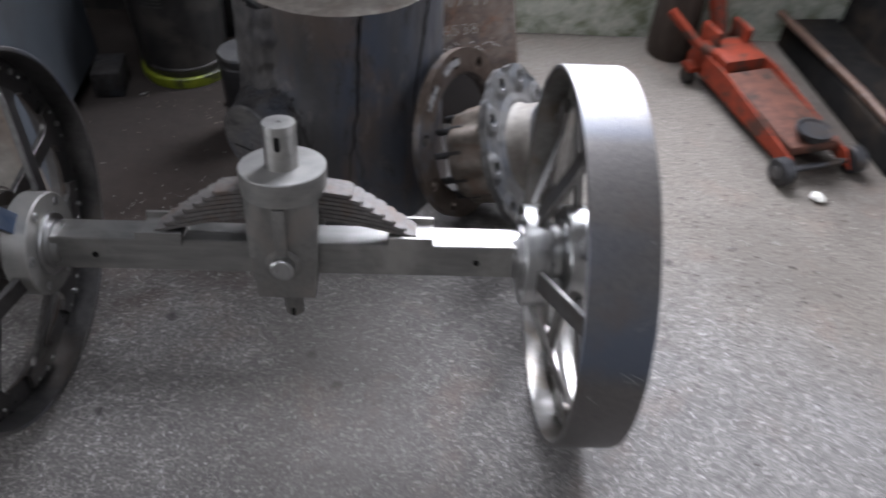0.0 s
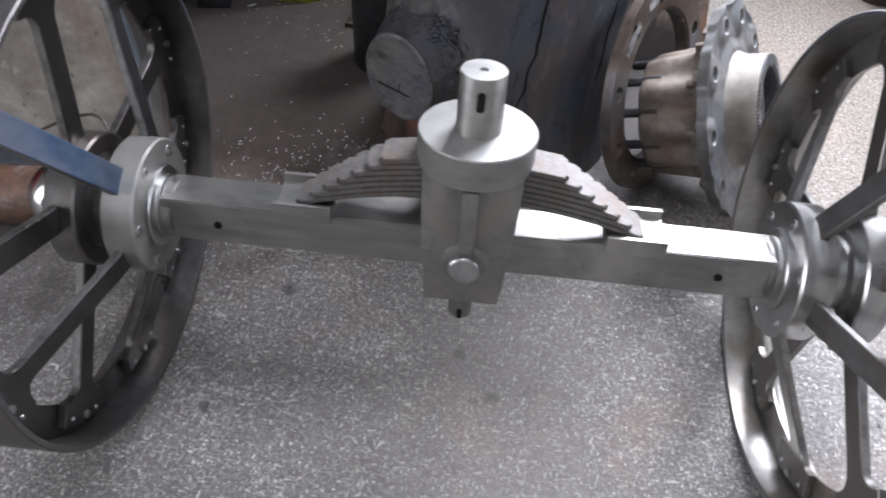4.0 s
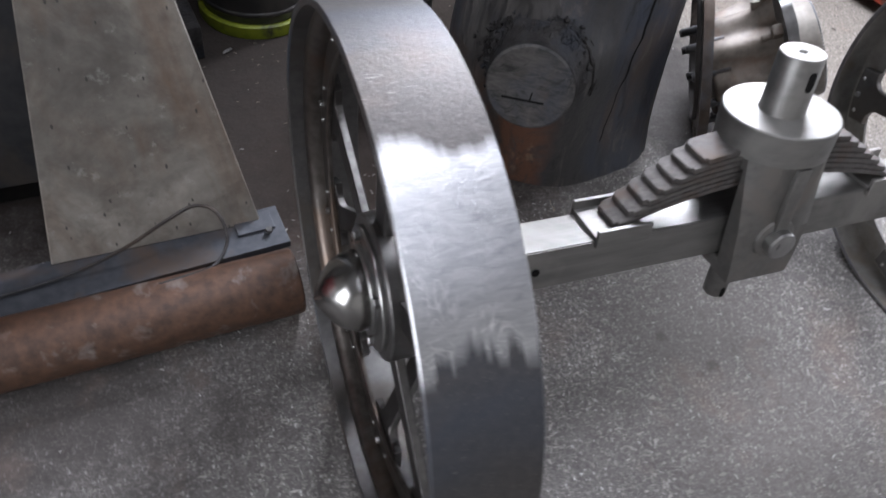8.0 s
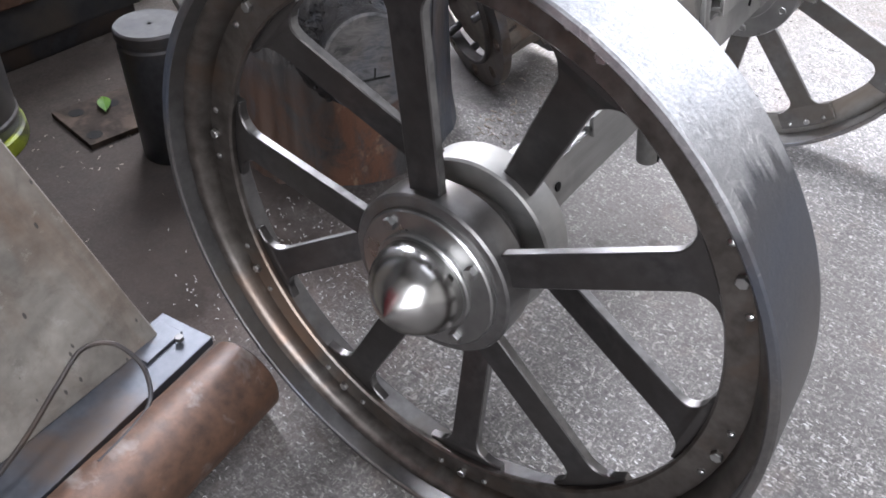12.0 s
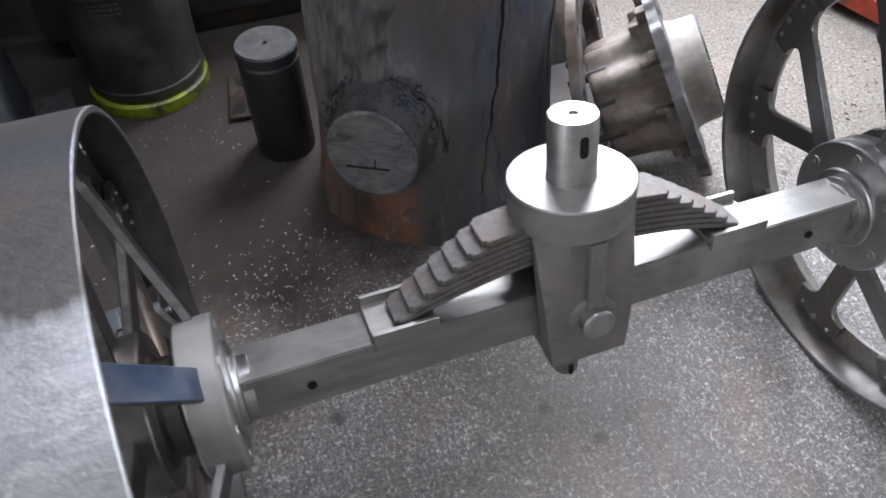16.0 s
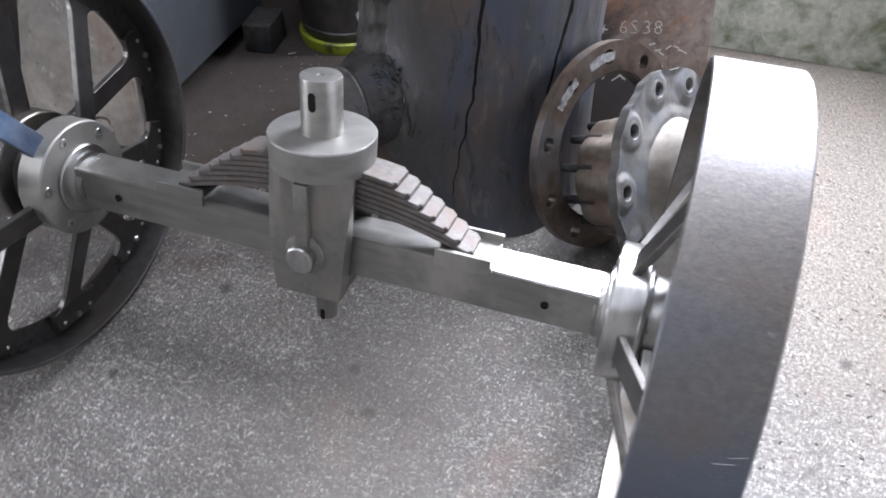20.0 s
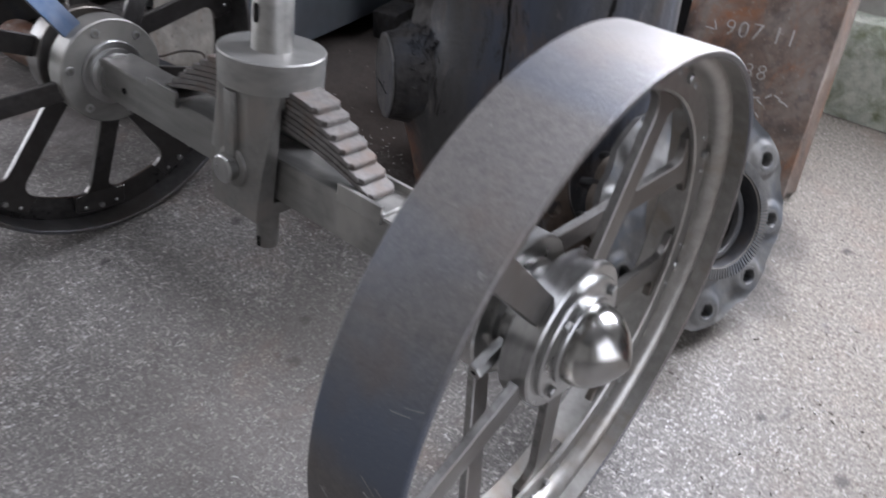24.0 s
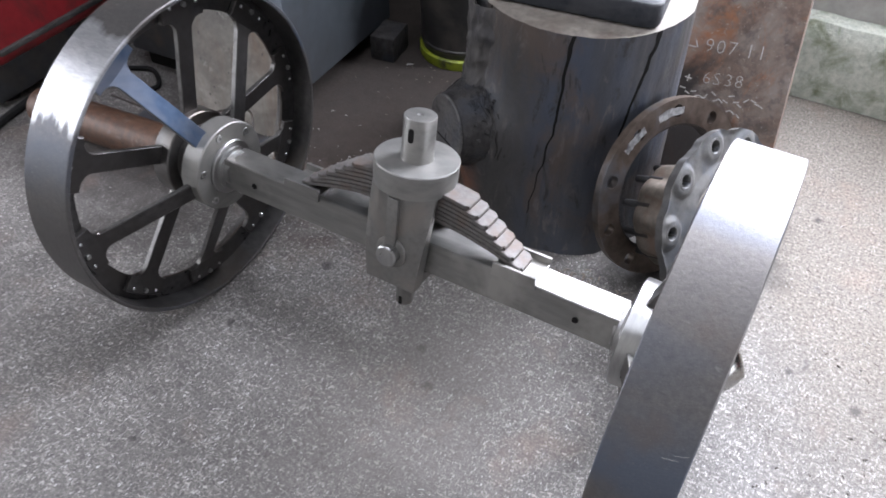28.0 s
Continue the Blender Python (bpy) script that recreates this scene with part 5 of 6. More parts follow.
RN, RCEN = (0.833, -0.472, 0.29), (0.286, 0.48, 0.169)
HN, HCEN = (0.8335, -0.32, 0.445), (0.408, 0.416, 0.185)
hubring = thing("bolt_ring", "rusty steel bolt ring with ten holes leaning on the stump", "ring", RCEN)
rturn = flange_turn(RN)
part("ring", holed_ring(0.127, 0.175, 0.152, 10, 0.0125, 0.016, 0.0, 0.2), RINGMAT, hubring, "worn grey bolt ring", m=rturn @ pose(0, 0, -0.012), smooth=True)
part("inner_lip", annulus(0.122, 0.129, -0.02, 0.002, 80, "z"), RUST, hubring, "rusty inner lip", m=rturn)
for a0, span in ((1.98, 0.36), (1.36, 0.4)):
    bm = bmesh.new()
    rows = [[bm.verts.new((r * math.cos(a0 + span * k / 8), r * math.sin(a0 + span * k / 8), 0.0046)) for r in (0.145 + 0.004 * noise.noise((k * 0.9, a0, 0)), 0.159 + 0.005 * noise.noise((k * 1.1, a0, 4)))] for k in range(9)]
    for p, q in zip(rows, rows[1:]):
        bm.faces.new((p[0], p[1], q[1], q[0]))
    bmesh.ops.solidify(bm, geom=bm.faces[:], thickness=0.0004)
    part("paint_mark", bm, WORNWHITE, hubring, "worn white paint mark", m=rturn, smooth=False)
truckhub = thing("truck_hub", "heavy cast-iron truck wheel hub lying by the stump", "hub", HCEN)
turn = flange_turn(HN)
LUGS, LUG0, LUGR = 10, 0.3, 0.146


def flange_mesh():
    """A cast disc with ten raised lugs, a hollow between each two and bored bolt holes."""
    bm = bmesh.new()
    segs, steps = 360, 24
    rows, low = [], []
    for k in range(segs):
        a = 2 * math.pi * k / segs
        c = math.cos(LUGS * (a - LUG0))
        edge = 0.1655 + 0.005 * (1 / (1 + math.exp(-7 * (c + 0.45)))) + 0.0012 * noise.noise((math.cos(a) * 7, math.sin(a) * 7, 1))
        near = round((a - LUG0) * LUGS / (2 * math.pi)) * 2 * math.pi / LUGS + LUG0
        row = []
        for q in range(steps + 1):
            r = 0.08 + (edge - 0.08) * q / steps
            d = math.hypot(r * math.cos(a) - LUGR * math.cos(near), r * math.sin(a) - LUGR * math.sin(near))
            hollow = min(max((d - 0.021) / 0.01, 0), 1) * min(max((r - 0.1) / 0.014, 0), 1) * min(max((edge + 0.004 - r) / 0.012, 0.25), 1)
            z = -0.006 * hollow + 0.0011 * noise.noise((r * 60 * math.cos(a), r * 60 * math.sin(a), 3)) - (0.014 if d < 0.01 else 0)
            row.append(bm.verts.new((r * math.cos(a), r * math.sin(a), z)))
        rows.append(row)
        low.append([bm.verts.new((r * math.cos(a), r * math.sin(a), -0.018)) for r in (edge - 0.002, 0.08)])
    for k in range(segs):
        a, b, la, lb = rows[k], rows[(k + 1) % segs], low[k], low[(k + 1) % segs]
        for q in range(steps):
            bm.faces.new((a[q], a[q + 1], b[q + 1], b[q]))
        bm.faces.new((a[-1], la[0], lb[0], b[-1]))
        bm.faces.new((la[0], la[1], lb[1], lb[0]))
    return bm


flange = part("hub_flange", flange_mesh(), GREASE, truckhub, "lugged bolt flange with a greasy face and hollows between the lugs", m=turn, angle=50)
flange.data.materials.append(CASTHUB)
for p in flange.data.polygons:
    p.material_index = 1 if p.normal.z < 0.3 else 0


def lobed(profile, lobes, segs=120):
    """A turned form whose radius swells and dips round the axis, by a share given for each row."""
    bm = bmesh.new()
    rows = []
    for r, h, amp in profile:
        rows.append([bm.verts.new(((r + amp * math.cos(lobes * a)) * math.cos(a), (r + amp * math.cos(lobes * a)) * math.sin(a), h)) for a in [2 * math.pi * k / segs for k in range(segs)]])
    for a, b in zip(rows, rows[1:]):
        for k in range(segs):
            bm.faces.new((a[k], a[(k + 1) % segs], b[(k + 1) % segs], b[k]))
    bm.faces.new(rows[0]), bm.faces.new(rows[-1])
    return bm


part("hub_barrel", lobed([(0.08, -0.133, 0.0), (0.093, -0.131, 0.002), (0.096, -0.125, 0.003), (0.0975, -0.09, 0.005), (0.099, -0.065, 0.0065), (0.102, -0.046, 0.009), (0.109, -0.03, 0.011), (0.117, -0.017, 0.011)], LUGS), BOSS, truckhub, "cast barrel that swells into ribs below the flange", m=turn @ pose(0, 0, 0, 0, 0, math.degrees(LUG0)), angle=60)
part("hub_nose", lathe([(0.102, -0.008), (0.095, -0.003), (0.0895, 0.004), (0.0868, 0.012), (0.0858, 0.024), (0.085, 0.043), (0.0838, 0.0448), (0.067, 0.0448)], 72, "z", False), CASTBRIGHT, truckhub, "bare cast nose", m=turn)
part("bore", lathe([(0.0672, 0.0446), (0.0655, 0.041), (0.0645, 0.016), (0.06, 0.014), (0.058, -0.03), (0, -0.032)], 72, "z", False), IRON, truckhub, "dark greasy bearing bore", m=turn)
part("seal_ring", annulus(0.054, 0.0635, 0.012, 0.024, 64, "z"), CASTHUB, truckhub, "shiny bearing race", m=turn)
teeth = []
for k in range(100):
    teeth.append(moved(box(0.0685, 0.0835, -0.0014, 0.0014, 0.0445, 0.048), pose(0, 0, 0, 0, 0, 3.6 * k)))
tagged(part("tone_ring", join(*teeth), GREASE, truckhub, m=turn, smooth=False), "finely toothed ring round the bore", kind="stuff")
for k in range(LUGS):
    a = LUG0 + 2 * math.pi * (k + 0.5) / LUGS
    part("stud", lathe([(0.006, -0.164), (0.0072, -0.162), (0.0072, -0.131), (0.0095, -0.1305), (0.0095, -0.1)], 12), IRON, truckhub, "", m=turn @ pose(0.0845 * math.cos(a), 0.0845 * math.sin(a), 0))
for k in range(LUGS):
    a = LUG0 + 2 * math.pi * k / LUGS
    part("lug_boss", lathe([(0.0165, -0.002), (0.0155, 0.0004), (0.0118, 0.0006), (0.0106, -0.001), (0.01, -0.0145)], 24, "z", False), GREASE, truckhub, "", m=turn @ pose(LUGR * math.cos(a), LUGR * math.sin(a), 0))
    part("stud_head", moved(box(-0.011, 0.011, -0.009, 0.009, -0.034, -0.0175, 0.002), pose(0, 0, 0)), BOSS, truckhub, "square stud head behind the flange", m=turn @ pose(0.134 * math.cos(a), 0.134 * math.sin(a), 0, 0, 0, math.degrees(a)))
    part("rib", box(0.095, 0.124, -0.0055, 0.0055, -0.05, -0.0165, 0.004), BOSS, truckhub, "", m=turn @ pose(0, 0, 0, 0, 0, math.degrees(a)))

# ---------------------------------------------------------------- rusty plate with chalk
plate = thing("rusty_plate", "rusty steel plate with chalk sums leaning behind the stump", "plate", (0.323, 0.751, 0), turn=(-24.2, 0, 0))
SKEW = -0.116
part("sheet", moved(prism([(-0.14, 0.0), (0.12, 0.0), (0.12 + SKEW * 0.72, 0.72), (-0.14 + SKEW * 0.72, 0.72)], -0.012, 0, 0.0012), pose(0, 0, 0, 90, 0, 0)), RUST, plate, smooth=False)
bm = box(0.113, 0.12, 0.0125, 0.1, 0.05, 0.72, 0.001)
for v in bm.verts:
    v.co.x += SKEW * v.co.z
part("side_return", bm, RUST, plate, "turned-back edge of the plate", smooth=False)


def chalk_text(body, x, z, size, turn_=0):
    """Chalk figures, each a mesh of its own, along a tilted line."""
    along = 0.0
    for sign in body:
        if sign == " ":
            along += 0.28 * size
            continue
        cu = bpy.data.curves.new("chalk_text", "FONT")
        cu.body, cu.size, cu.extrude, cu.resolution_u, cu.offset = sign, size, 0.0006, 2, -0.0009
        tmp = new("tmp", cu)
        me = bpy.data.meshes.new_from_object(tmp.evaluated_get(bpy.context.evaluated_depsgraph_get()))
        bpy.data.objects.remove(tmp)
        me.materials.append(CHALK)
        drop = along * math.sin(radians(turn_))
        tagged(share("chalk_figure", me, plate, pose(x + along * math.cos(radians(turn_)), -0.001, z - drop, 90, turn_, 0)), "chalk figure")
        along += (0.63 if sign == "S" else 0.57) * size


chalk_text("907 11", -0.1, 0.274, 0.042, -6)
chalk_text("6S38", -0.082, 0.209, 0.038, -8)
rng = random.Random(21)
for row, (count, low_, size) in enumerate(((17, 0.187, 0.0062), (13, 0.158, 0.0055), (7, 0.126, 0.006))):
    for k in range(count):
        x = -0.115 + 0.0105 * k + rng.uniform(-0.003, 0.003)
        z = low_ + 0.05 * (x + 0.11) + rng.uniform(-0.009, 0.009)
        part("chalk_bar", moved(box(-size, size, -0.0012, -0.0004, -0.0013, 0.0013), pose(x, 0, z, 0, rng.uniform(-70, 40), 0)), CHALK, plate, "illegible chalk strokes", smooth=False)
for x, z, tilt in ((-0.126, 0.279, 0), (-0.118, 0.286, 60), (-0.112, 0.213, 0), (-0.112, 0.213, 90)):
    part("chalk_bar", moved(box(-0.008, 0.008, -0.0012, -0.0004, -0.0012, 0.0012), pose(x, 0, z, 0, tilt, 0)), CHALK, plate, "chalk stroke", smooth=False)
# ---------------------------------------------------------------- machine, plate, pipe on the other side
ped = thing("machine_pedestal", "dirty beige tapered machine pedestal on an angle-iron foot", "machine")


def quad_slab(a, b, c, d, t):
    """A slab between four corners, thickened backwards."""
    a, b, c, d = (Vector(p) for p in (a, b, c, d))
    nrm = (b - a).cross(d - a).normalized() * t
    bm = bmesh.new()
    f = [bm.verts.new(p) for p in (a, b, c, d)]
    g = [bm.verts.new(p - nrm) for p in (a, b, c, d)]
    bm.faces.new(f), bm.faces.new(g[::-1])
    for k in range(4):
        bm.faces.new((f[k], f[(k + 1) % 4], g[(k + 1) % 4], g[k]))
    bmesh.ops.recalc_face_normals(bm, faces=bm.faces)
    bmesh.ops.bevel(bm, geom=bm.edges[:], offset=min(t * 0.25, 0.002), segments=1, affect="EDGES")
    return bm


BR, BL, TR, TL = (-0.533, 0.324, 0.068), (-0.815, 0.305, 0.068), (-0.66, 0.5, 0.7), (-0.725, 0.49, 0.7)
part("front_panel", quad_slab(BL, BR, TR, TL, 0.012), PAINT_BEIGE, ped, "dirty beige painted panel", smooth=False)
part("side_panel", quad_slab((-0.533, 0.325, 0.068), (-0.545, 0.39, 0.068), (-0.672, 0.56, 0.7), (-0.66, 0.501, 0.7), 0.01), PAINT_GREY, ped, "grey-blue side flange", smooth=False)
part("foot_bar", moved(box(-0.21, 0.185, -0.025, 0.05, 0, 0.012, 0.001), pose(-0.685, 0.28, 0.056, 0, 0, 7)), ANGLE, ped, "blue-black angle-iron foot", smooth=False)
part("foot_web", moved(box(-0.21, 0.185, 0.04, 0.05, -0.056, 0.0, 0.001), pose(-0.685, 0.28, 0.056, 0, 0, 7)), ANGLE, ped, "", smooth=False)

part("foot_tab", moved(box(0.118, 0.172, 0.006, 0.04, 0.0122, 0.0165, 0.0008), pose(-0.685, 0.28, 0.056, 0, 0, 7)), ANGLE, ped, "small plate welded on the foot", smooth=False)
part("foot_bolt", moved(hexhead(0.0055, 0.005), pose(-0.525, 0.3, 0.0725)), CASTHUB, ped, "small worn bolt head", smooth=False)

cab = thing("machine_cabinet", "grey-blue sheet-metal machine cabinet", "cabinet")
part("cabinet_side", quad_slab((-0.63, 0.49, 0.05), (-0.655, 0.96, 0.05), (-0.655, 0.96, 1.0), (-0.63, 0.49, 1.0), 0.02), PAINT_GREY, cab, "", smooth=False)
part("cabinet_body", quad_slab((-0.655, 0.5, 0.05), (-0.68, 0.95, 0.05), (-0.68, 0.95, 1.0), (-0.655, 0.5, 1.0), 0.5), PAINT_DARK, cab, "dark cabinet body", smooth=False)
# set-back black slab stands in for the shade gap below the cabinet
part("shade_slab", quad_slab((-0.71, 0.52, 0.0), (-0.735, 0.93, 0.0), (-0.735, 0.93, 0.0495), (-0.71, 0.52, 0.0495), 0.42), BLACK, cab, "black slab for the shade gap under the cabinet", smooth=False)

pipe = thing("rusty_pipe", "rusty steel pipe lying on the floor", "pipe", (-0.83, 0.193, 0.048), turn=(0, 0, 5))
part("tube", lathe([(0.028, -0.322), (0.036, -0.322), (0.042, -0.318), (0.046, -0.308), (0.047, -0.295), (0.047, 0.328), (0.045, 0.33), (0.036, 0.33), (0.036, 0.2), (0, 0.2)], 40, "x"), PIPE, pipe)

wire = thing("wire_loop", "thin dark wire looped over the machine foot", "wire")
part("strand", ring_tube(smooth_path([(-1.0, 0.26, 0.072), (-0.9, 0.26, 0.074), (-0.8, 0.275, 0.076), (-0.72, 0.285, 0.1), (-0.66, 0.3, 0.125), (-0.62, 0.318, 0.128), (-0.594, 0.307, 0.122), (-0.584, 0.284, 0.1), (-0.592, 0.262, 0.087), (-0.61, 0.243, 0.0835), (-0.64, 0.23, 0.0885), (-0.68, 0.222, 0.0905)]), 0.0026, 8), IRON, wire)

# ---------------------------------------------------------------- behind: round bar, bucket, plate
bar = thing("steel_round", "upright dark steel round bar with a turned top", "bar", (-0.213, 0.7, 0), turn=(0, 0, 0))
part("round", lathe([(0.05, 0), (0.052, 0.003), (0.052, 0.192), (0.049, 0.196), (0.049, 0.202), (0.053, 0.204), (0.053, 0.216), (0.051, 0.2185), (0.005, 0.2185), (0.004, 0.214), (0, 0.214)], 48), IRON, bar)
part("top_disc", lathe([(0.0505, 0.2186), (0.05, 0.2196), (0.0055, 0.2196), (0.004, 0.2186)], 48), DULLTOP, bar, "worn grey top with a centre mark")

bucket = thing("bucket", "black plastic bucket with a lime-green base band", "bucket", (-0.435, 0.985, 0))
bucket.matrix_world = bucket.matrix_world @ Matrix.Scale(0.84, 4)
part("band", lathe([(0.137, 0.0), (0.139, 0.006), (0.139, 0.03), (0.134, 0.034)], 56), LIME, bucket, "lime-green band")
part("shell", lathe([(0.128, 0.03), (0.13, 0.05), (0.134, 0.055), (0.134, 0.062), (0.131, 0.066), (0.14, 0.3), (0.145, 0.302), (0.145, 0.308), (0.141, 0.31), (0.143, 0.33), (0.147, 0.332), (0.147, 0.338), (0.143, 0.34), (0.146, 0.37), (0.152, 0.372), (0.152, 0.382), (0.14, 0.382), (0.13, 0.06), (0, 0.06)], 56), BUCKET, bucket, "ribbed black shell")

part("red_band", lathe([(0.1435, 0.343), (0.1445, 0.344), (0.1468, 0.3685), (0.146, 0.3695)], 56, "z", False), FADEDRED, bucket, "faded red printed band")
for k in range(6):
    for q in range(5):
        a = radians(-112 + 5.5 * q)
        part("print_bar", box(-0.0058 + 0.0012 * ((k + q) % 3), 0.0052, -0.0006, 0.0006, -0.0022, 0.0022), CASTHUB, bucket, "line of small illegible print", smooth=False, m=pose((0.143 - 0.0004 * k) * math.cos(a), (0.143 - 0.0004 * k) * math.sin(a), 0.325 - 0.011 * k, 0, 0, math.degrees(a) + 90))

drilled = thing("drilled_plate", "rusty drilled base plate on the floor", "plate", (-0.225, 0.86, 0), turn=(0, 0, -8))
bm = box(-0.07, 0.07, -0.07, 0.07, 0, 0.01, 0.001)
part("base_plate", bm, RUSTDARK, drilled, smooth=False)
for x, y in ((-0.05, -0.045), (-0.04, 0.04), (0.02, 0.03)):
    part("plate_hole", moved(lathe([(0.013, 0.0098), (0.013, 0.0104), (0, 0.0104)], 18), pose(x, y, 0)), BLACK, drilled, "drilled hole")

lf = thing("green_leaf", "small fresh green leaf lying on the drilled plate", "leaf", (-0.215, 0.885, 0.012), turn=(0, 0, 60))
bm = bmesh.new()
rows = []
for i in range(9):
    u = i / 8
    w = 0.011 * math.sin(math.pi * u) ** 0.8 + 0.0004
    rows.append([bm.verts.new((-0.025 + 0.05 * u, s * w, 0.001 + 0.004 * abs(s) + 0.003 * math.sin(u * 3))) for s in (-1, 0, 1)])
for a, b in zip(rows, rows[1:]):
    for k in range(2):
        bm.faces.new((a[k], b[k], b[k + 1], a[k + 1]))
r = bmesh.ops.solidify(bm, geom=bm.faces[:], thickness=0.0006)
part("blade", bm, GREEN, lf)

block = thing("wood_block", "blackened wooden block on the floor by the cabinet", "block", (-0.6, 0.87, 0), turn=(0, 0, 8))
part("block_body", box(-0.035, 0.035, -0.05, 0.05, 0, 0.07, 0.004), STUMPBARK, block)

# ---------------------------------------------------------------- trolley jack
jack = thing("trolley_jack", "orange-red hydraulic trolley jack", "jack")
jack.matrix_world = pose(1.062, 0.808, 0, 0, 0, 16) @ Matrix.Scale(0.76, 4)
for sx in (-1, 1):
    bm = prism([(-0.34, 0.03), (-0.3, 0.075), (0.1, 0.13), (0.3, 0.13), (0.33, 0.09), (0.33, 0.05), (0.1, 0.045)], 0, 0.008, 0.001)
    part("side_plate", moved(bm, Matrix(((0, 0, 1, sx * 0.1 - 0.004), (1, 0, 0, 0), (0, 1, 0, 0), (0, 0, 0, 1)))), RED, jack, "", smooth=False)
    wh = part("front_wheel", moved(lathe([(0.012, -0.02), (0.04, -0.02), (0.044, -0.016), (0.044, 0.016), (0.04, 0.02), (0.012, 0.02)], 32, "x"), pose(sx * 0.13, -0.31, 0.044)), IRON, jack)
    part("wheel_cap", moved(lathe([(0.02, 0.0), (0.02, 0.004), (0.008, 0.007), (0, 0.007)], 20, "x"), pose(sx * 0.13 + sx * 0.02, -0.31, 0.044, 0, 0, 0 if sx > 0 else 180)), CASTHUB, wh)
    part("rear_caster", moved(lathe([(0.008, -0.013), (0.028, -0.013), (0.03, -0.01), (0.03, 0.01), (0.028, 0.013), (0.008, 0.013)], 24, "x"), pose(sx * 0.125, 0.27, 0.03)), IRON, jack)
    part("caster_fork", box(sx * 0.125 - 0.018, sx * 0.125 + 0.018, 0.24, 0.3, 0.055, 0.075, 0.004), RED, jack)
part("front_axle", moved(lathe([(0.01, -0.15), (0.01, 0.15)], 16, "x"), pose(0, -0.31, 0.044)), IRON, jack)
part("lift_arm", moved(box(-0.088, 0.088, -0.27, 0.13, 0, 0.035, 0.006), pose(0, 0, 0.075, 3, 0, 0)), JACKARM, jack, "dirty lifting arm")
part("saddle", moved(lathe([(0.03, 0), (0.03, 0.02), (0.055, 0.025), (0.058, 0.04), (0.05, 0.04), (0.045, 0.033), (0, 0.033)], 28), pose(0, -0.24, 0.095)), IRON, jack, "round saddle")
part("pump_body", box(-0.08, 0.08, 0.14, 0.3, 0.05, 0.15, 0.01), RED, jack)
part("handle_socket", moved(lathe([(0.03, 0), (0.03, 0.16), (0.024, 0.165), (0.024, 0.12), (0, 0.12)], 20), pose(0, 0.3, 0.11, -35, 0, 0)), RED, jack)
part("release_lever", ring_tube([(-0.05, 0.2, 0.12), (-0.12, 0.27, 0.15), (-0.2, 0.36, 0.24)], 0.017, 10), RED, jack, "bent orange lever")
for sx in (-1, 1):
    part("handle_yoke", box(sx * 0.06 - 0.01, sx * 0.06 + 0.01, 0.24, 0.34, 0.08, 0.2, 0.004), RED, jack)
base = thing("lathe_stand", "oily black machine stand with a lower step beside the jack", "machine", (1.3, 0.58, 0), turn=(0, 0, 6))
part("step", box(0.0, 0.16, 0.0, 0.62, 0, 0.085, 0.008), OILBLACK, base, "low black cast step", smooth=False)
part("column", box(0.165, 0.7, 0.02, 0.62, 0, 0.6, 0.02), OILBLACK, base, "black painted column", smooth=False)
part("cover", box(0.2, 0.45, 0.008, 0.0185, 0.08, 0.3, 0.004), DARKRED, base, "dark red cover plate", smooth=False)
rod = thing("steel_rod", "brown steel rod lying along the machine step", "rod")
part("rod_bar", ring_tube([(1.325, 0.5, 0.1), (1.29, 0.8, 0.1), (1.215, 1.2, 0.1)], 0.011, 10), PIPE, rod)
scrap = thing("paper_scrap", "crumpled pale scrap on the floor", "scrap", (1.105, 0.495, 0))
bm = bmesh.new()
bmesh.ops.create_icosphere(bm, subdivisions=2, radius=0.017)
for v in bm.verts:
    v.co *= 1 + 0.35 * noise.noise(v.co * 60)
    v.co.z = max(v.co.z * 0.45 + 0.009, 0.0)
part("crumple", bm, PAPER, scrap, smooth=False)
flk = thing("pale_flake", "pale curled flake of paint on the dark floor", "flake", (-0.515, 0.84, 0), turn=(0, 0, 35))
bm = bmesh.new()
rows = [[bm.verts.new((-0.016 + 0.004 * i, q * (0.007 - 0.0007 * abs(i - 4)) + 0.002 * noise.noise((i * 0.7, q, 2)), 0.001 + 0.0035 * abs(q) + 0.0015 * (i % 3))) for q in (-1, 0, 1)] for i in range(9)]
for a, b in zip(rows, rows[1:]):
    for k in range(2):
        bm.faces.new((a[k], b[k], b[k + 1], a[k + 1]))
bmesh.ops.solidify(bm, geom=bm.faces[:], thickness=0.0006)
part("flake_body", moved(bm, Matrix.Scale(0.65, 4)), GRIT, flk)
post = thing("dark_log", "dark wooden log end by the wall", "log", (0.9, 1.14, 0), turn=(0, 0, 0))
part("log_body", lathe([(0.062, 0), (0.065, 0.02), (0.062, 0.3), (0.058, 0.42), (0, 0.43)], 28), LOGWOOD, post)

# ---------------------------------------------------------------- red machine with cables beyond the wheel
red = thing("red_machine", "dark red sheet-metal machine on a black base", "machine", (-1.6, 0.42, 0), turn=(0, 0, 3))
part("housing", box(-0.35, 0.35, -0.33, 0.36, 0.1, 0.6, 0.07, 5), DARKRED, red, "dark red rounded housing")
part("rim_strip", box(0.335, 0.358, -0.27, 0.3, 0.15, 0.165, 0.004), CASTHUB, red, "scuffed metal edge strip")
part("base_tray", box(-0.32, 0.315, -0.3, 0.33, 0.02, 0.115, 0.01), PAINT_DARK, red, "black base tray")
for sx in (-1, 1):
    for sy in (-1, 1):
        part("machine_foot", moved(lathe([(0.03, 0), (0.03, 0.02), (0.02, 0.025)], 16), pose(sx * 0.26, sy * 0.24, 0)), RUBBER, red)
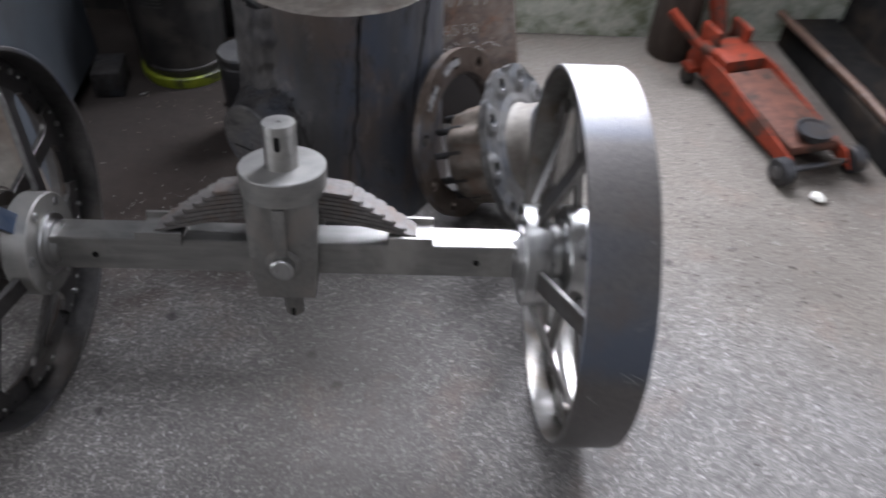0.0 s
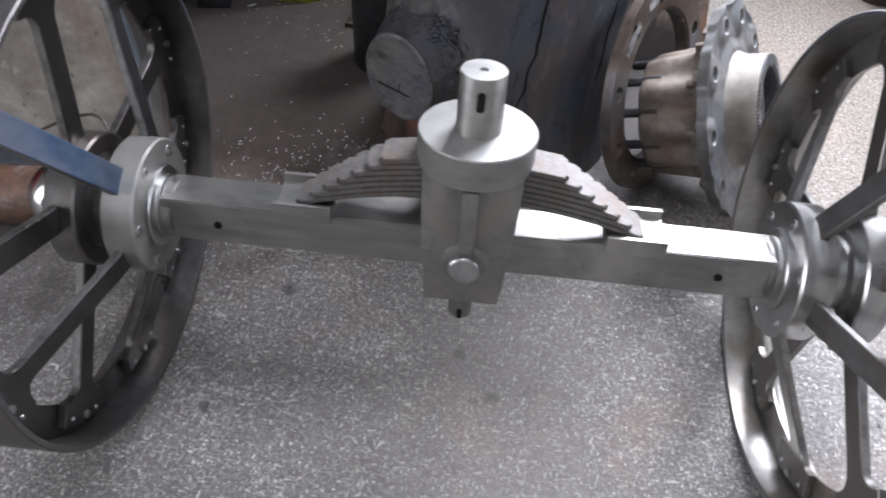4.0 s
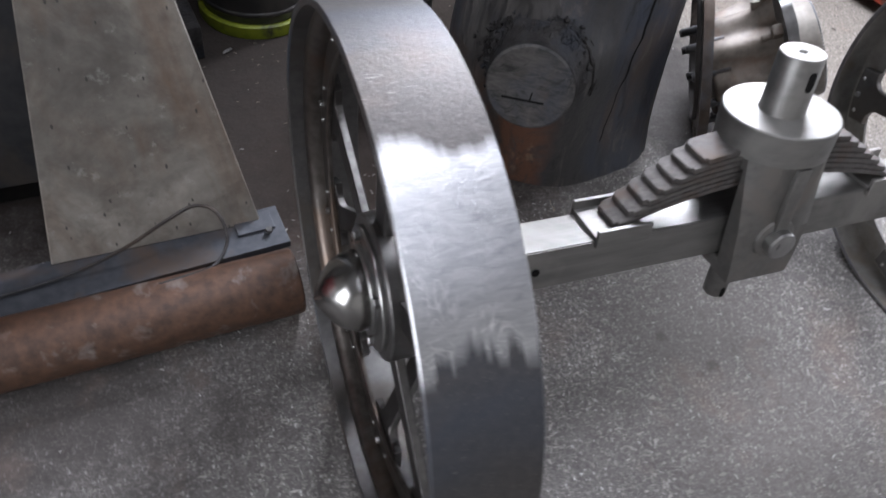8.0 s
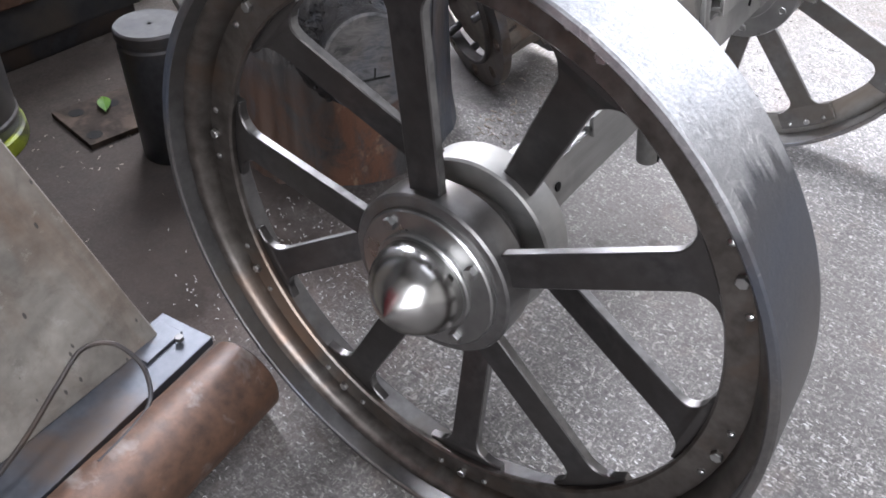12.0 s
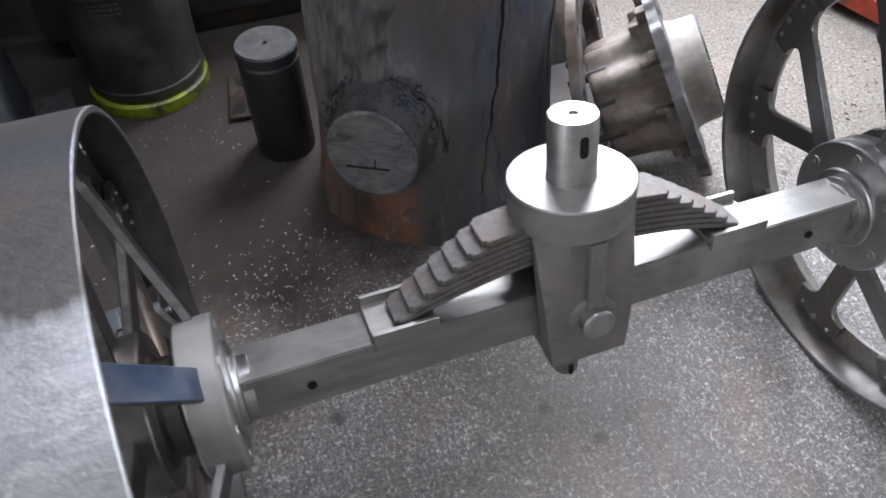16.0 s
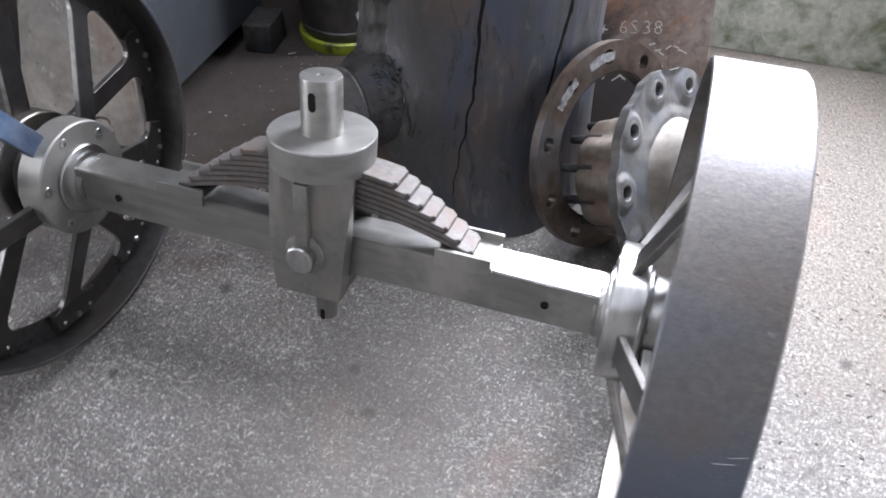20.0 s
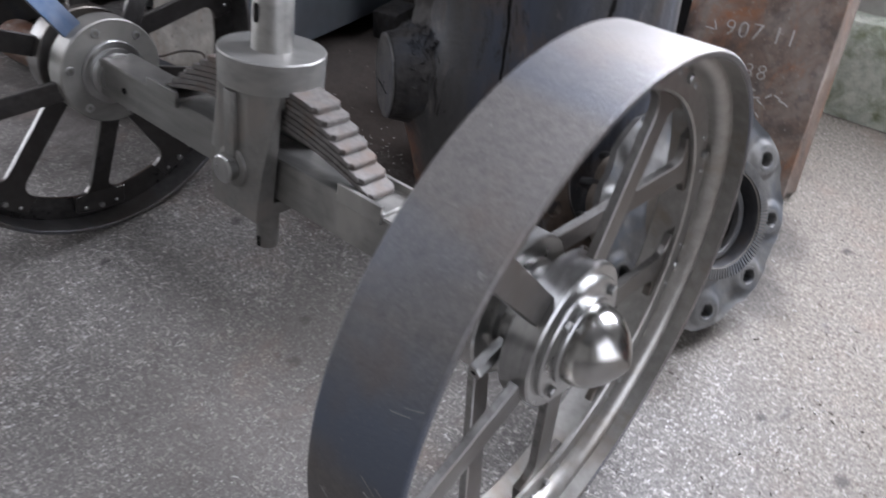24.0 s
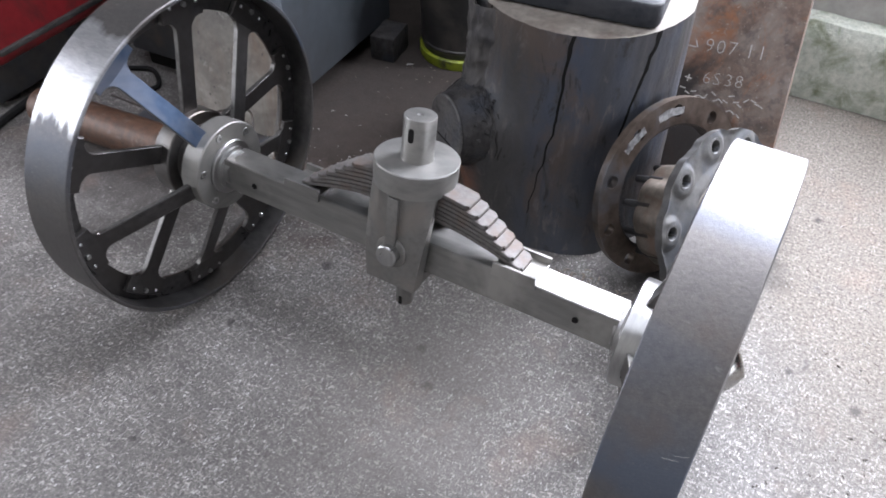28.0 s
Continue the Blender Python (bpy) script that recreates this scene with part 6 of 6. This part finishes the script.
# black machine bracket; its motor shape and fins are made up
motor = thing("black_machine_part", "black machine bracket beside the red machine, given a made-up motor shape", "motor", (-1.68, -0.04, 0), turn=(0, 0, 20))
part("machine_case", moved(lathe([(0.05, -0.13), (0.075, -0.12), (0.078, 0.1), (0.06, 0.115), (0.02, 0.12)], 28, "x"), pose(0, 0, 0.09)), PAINT_DARK, motor)
for k in range(9):
    part("case_fin", moved(annulus(0.076, 0.086, -0.002, 0.002, 32, "x", 0.0005), pose(-0.09 + 0.02 * k, 0, 0.09)), PAINT_DARK, motor, "")
part("case_foot", box(-0.1, 0.08, -0.07, 0.07, 0, 0.02, 0.004), IRON, motor)
RUNS = (((-1.5, -0.3, 0.011), (-1.505, -0.146, 0.011), (-1.514, -0.071, 0.011), (-1.56, 0.0, 0.03), (-1.6, 0.06, 0.07)),
        ((-1.4, -0.3, 0.011), (-1.442, -0.166, 0.011), (-1.466, -0.074, 0.012), (-1.516, -0.005, 0.04), (-1.58, 0.02, 0.09)),
        ((-1.24, -0.36, 0.011), (-1.269, -0.222, 0.011), (-1.287, -0.138, 0.011), (-1.34, -0.056, 0.011), (-1.373, 0.0, 0.011), (-1.36, 0.1, 0.05), (-1.33, 0.2, 0.12)),
        ((-1.22, -0.4, 0.011), (-1.199, -0.244, 0.011), (-1.188, -0.192, 0.011), (-1.221, -0.122, 0.011), (-1.291, -0.054, 0.011), (-1.35, 0.05, 0.02), (-1.36, 0.16, 0.1)),
        ((-1.6, 0.0, 0.2), (-1.5, -0.02, 0.17), (-1.42, -0.03, 0.08), (-1.36, -0.05, 0.012), (-1.35, -0.12, 0.011)),
        ((-1.42, -0.2, 0.011), (-1.409, -0.15, 0.011), (-1.394, -0.099, 0.011), (-1.335, -0.085, 0.011), (-1.326, -0.11, 0.011)),
        ((-1.2, 0.02, 0.011), (-1.228, 0.093, 0.011), (-1.246, 0.194, 0.011), (-1.275, 0.352, 0.02), (-1.29, 0.5, 0.05)),
        ((-1.21, 0.43, 0.009), (-1.159, 0.432, 0.009), (-1.09, 0.46, 0.009), (-1.02, 0.41, 0.009), (-1.06, 0.36, 0.009), (-1.15, 0.38, 0.009)))
for k, pts in enumerate(RUNS):
    cb = thing("cable", "black rubber cable trailing on the floor", "cable", group="cables on the floor")
    part("cable_run", ring_tube(smooth_path(pts), 0.006 if k in (5, 7) else 0.0105, 8), RUBBER, cb)

# ---------------------------------------------------------------- dark corner behind
dk = thing("dark_machine", "black machine housing standing in the dark corner", "machine", (-0.38, 1.16, 0))
part("housing", box(-0.24, 0.45, -0.03, 0.08, 0.04, 1.3, 0.012), PAINT_DARK, dk)
part("plinth", box(-0.22, 0.43, -0.02, 0.07, 0, 0.045, 0.004), IRON, dk)
part("hatch", box(0.095, 0.225, -0.042, -0.0285, 0.12, 0.34, 0.003), PIPE, dk, "small rust-brown hatch", smooth=False)
brd = thing("pale_board", "pale painted board leaning behind the stump", "board", (0.17, 1.1, 0), turn=(-2, -20, 0))
part("board", box(-0.035, 0.03, -0.01, 0.01, 0, 0.9, 0.002), PLASTER, brd, smooth=False)


def litter(name, count, area, size, material, label, seed):
    """Loose bits on the floor, joined into one mesh."""
    rng = random.Random(seed)
    verts, faces = [], []
    for _ in range(count):
        x, y = rng.gauss(area[0], area[2]), rng.gauss(area[1], area[3])
        if math.hypot(x + 0.46, y - 0.86) < 0.42 and rng.random() < 0.65:
            continue
        if y > 1.15 or (x - SC.x) ** 2 + (y - SC.y) ** 2 < 0.25 ** 2:
            continue
        ln, wd, th = size * rng.uniform(0.4, 1.6), size * rng.uniform(0.12, 0.35), size * rng.uniform(0.05, 0.16)
        m = pose(x, y, 0.0004, rng.uniform(-9, 9), rng.uniform(-9, 9), rng.uniform(0, 360))
        k = len(verts)
        bend = rng.uniform(0, 0.5) * ln
        for u, dz in ((-0.5, 0.0), (0.0, 0.25 * ln * rng.random()), (0.5, 0.0)):
            for s in (-1, 1):
                for w in (0, 1):
                    verts.append(tuple(m @ Vector((u * ln, s * wd * 0.5 + (bend if u == 0 else 0) * 0.4, dz + w * th))))
        for q in (0, 4):
            a, b2_, c, d = k + q, k + q + 1, k + q + 2, k + q + 3
            e, f, g, h = a + 4, b2_ + 4, c + 4, d + 4
            faces += [(a, e, f, b2_), (c, d, h, g), (b2_, f, h, d), (a, c, g, e)]
        faces += [(k, k + 1, k + 3, k + 2), (k + 8, k + 10, k + 11, k + 9)]
    me = bpy.data.meshes.new(name)
    me.from_pydata(verts, [], faces)
    me.materials.append(material)
    return tagged(new(name, me), label, "litter", kind="stuff")


litter("wood_chips", 260, (-0.32, 0.82, 0.15, 0.08), 0.005, TWIG, "wood chips and bark bits scattered by the stump", 3)
litter("bark_crumbs", 90, (0.14, 0.34, 0.09, 0.03), 0.009, TWIG, "bark crumbs at the foot of the stump", 4)
litter("metal_swarf", 900, (-0.27, 0.27, 0.13, 0.12), 0.0036, FLAKE, "bright metal swarf scattered on the floor", 5)
litter("floor_dirt", 500, (0.95, 0.3, 0.24, 0.26), 0.0065, DIRT, "dark crumbs of dirt and rust on the dusty floor", 9)
litter("dust_chips", 260, (0.9, 0.3, 0.24, 0.24), 0.0055, GRIT, "pale chips in the dust beside the wheel", 10)
litter("pale_grit", 420, (0.1, 0.0, 0.7, 0.5), 0.0045, GRIT, "pale grit scattered over the floor", 6)
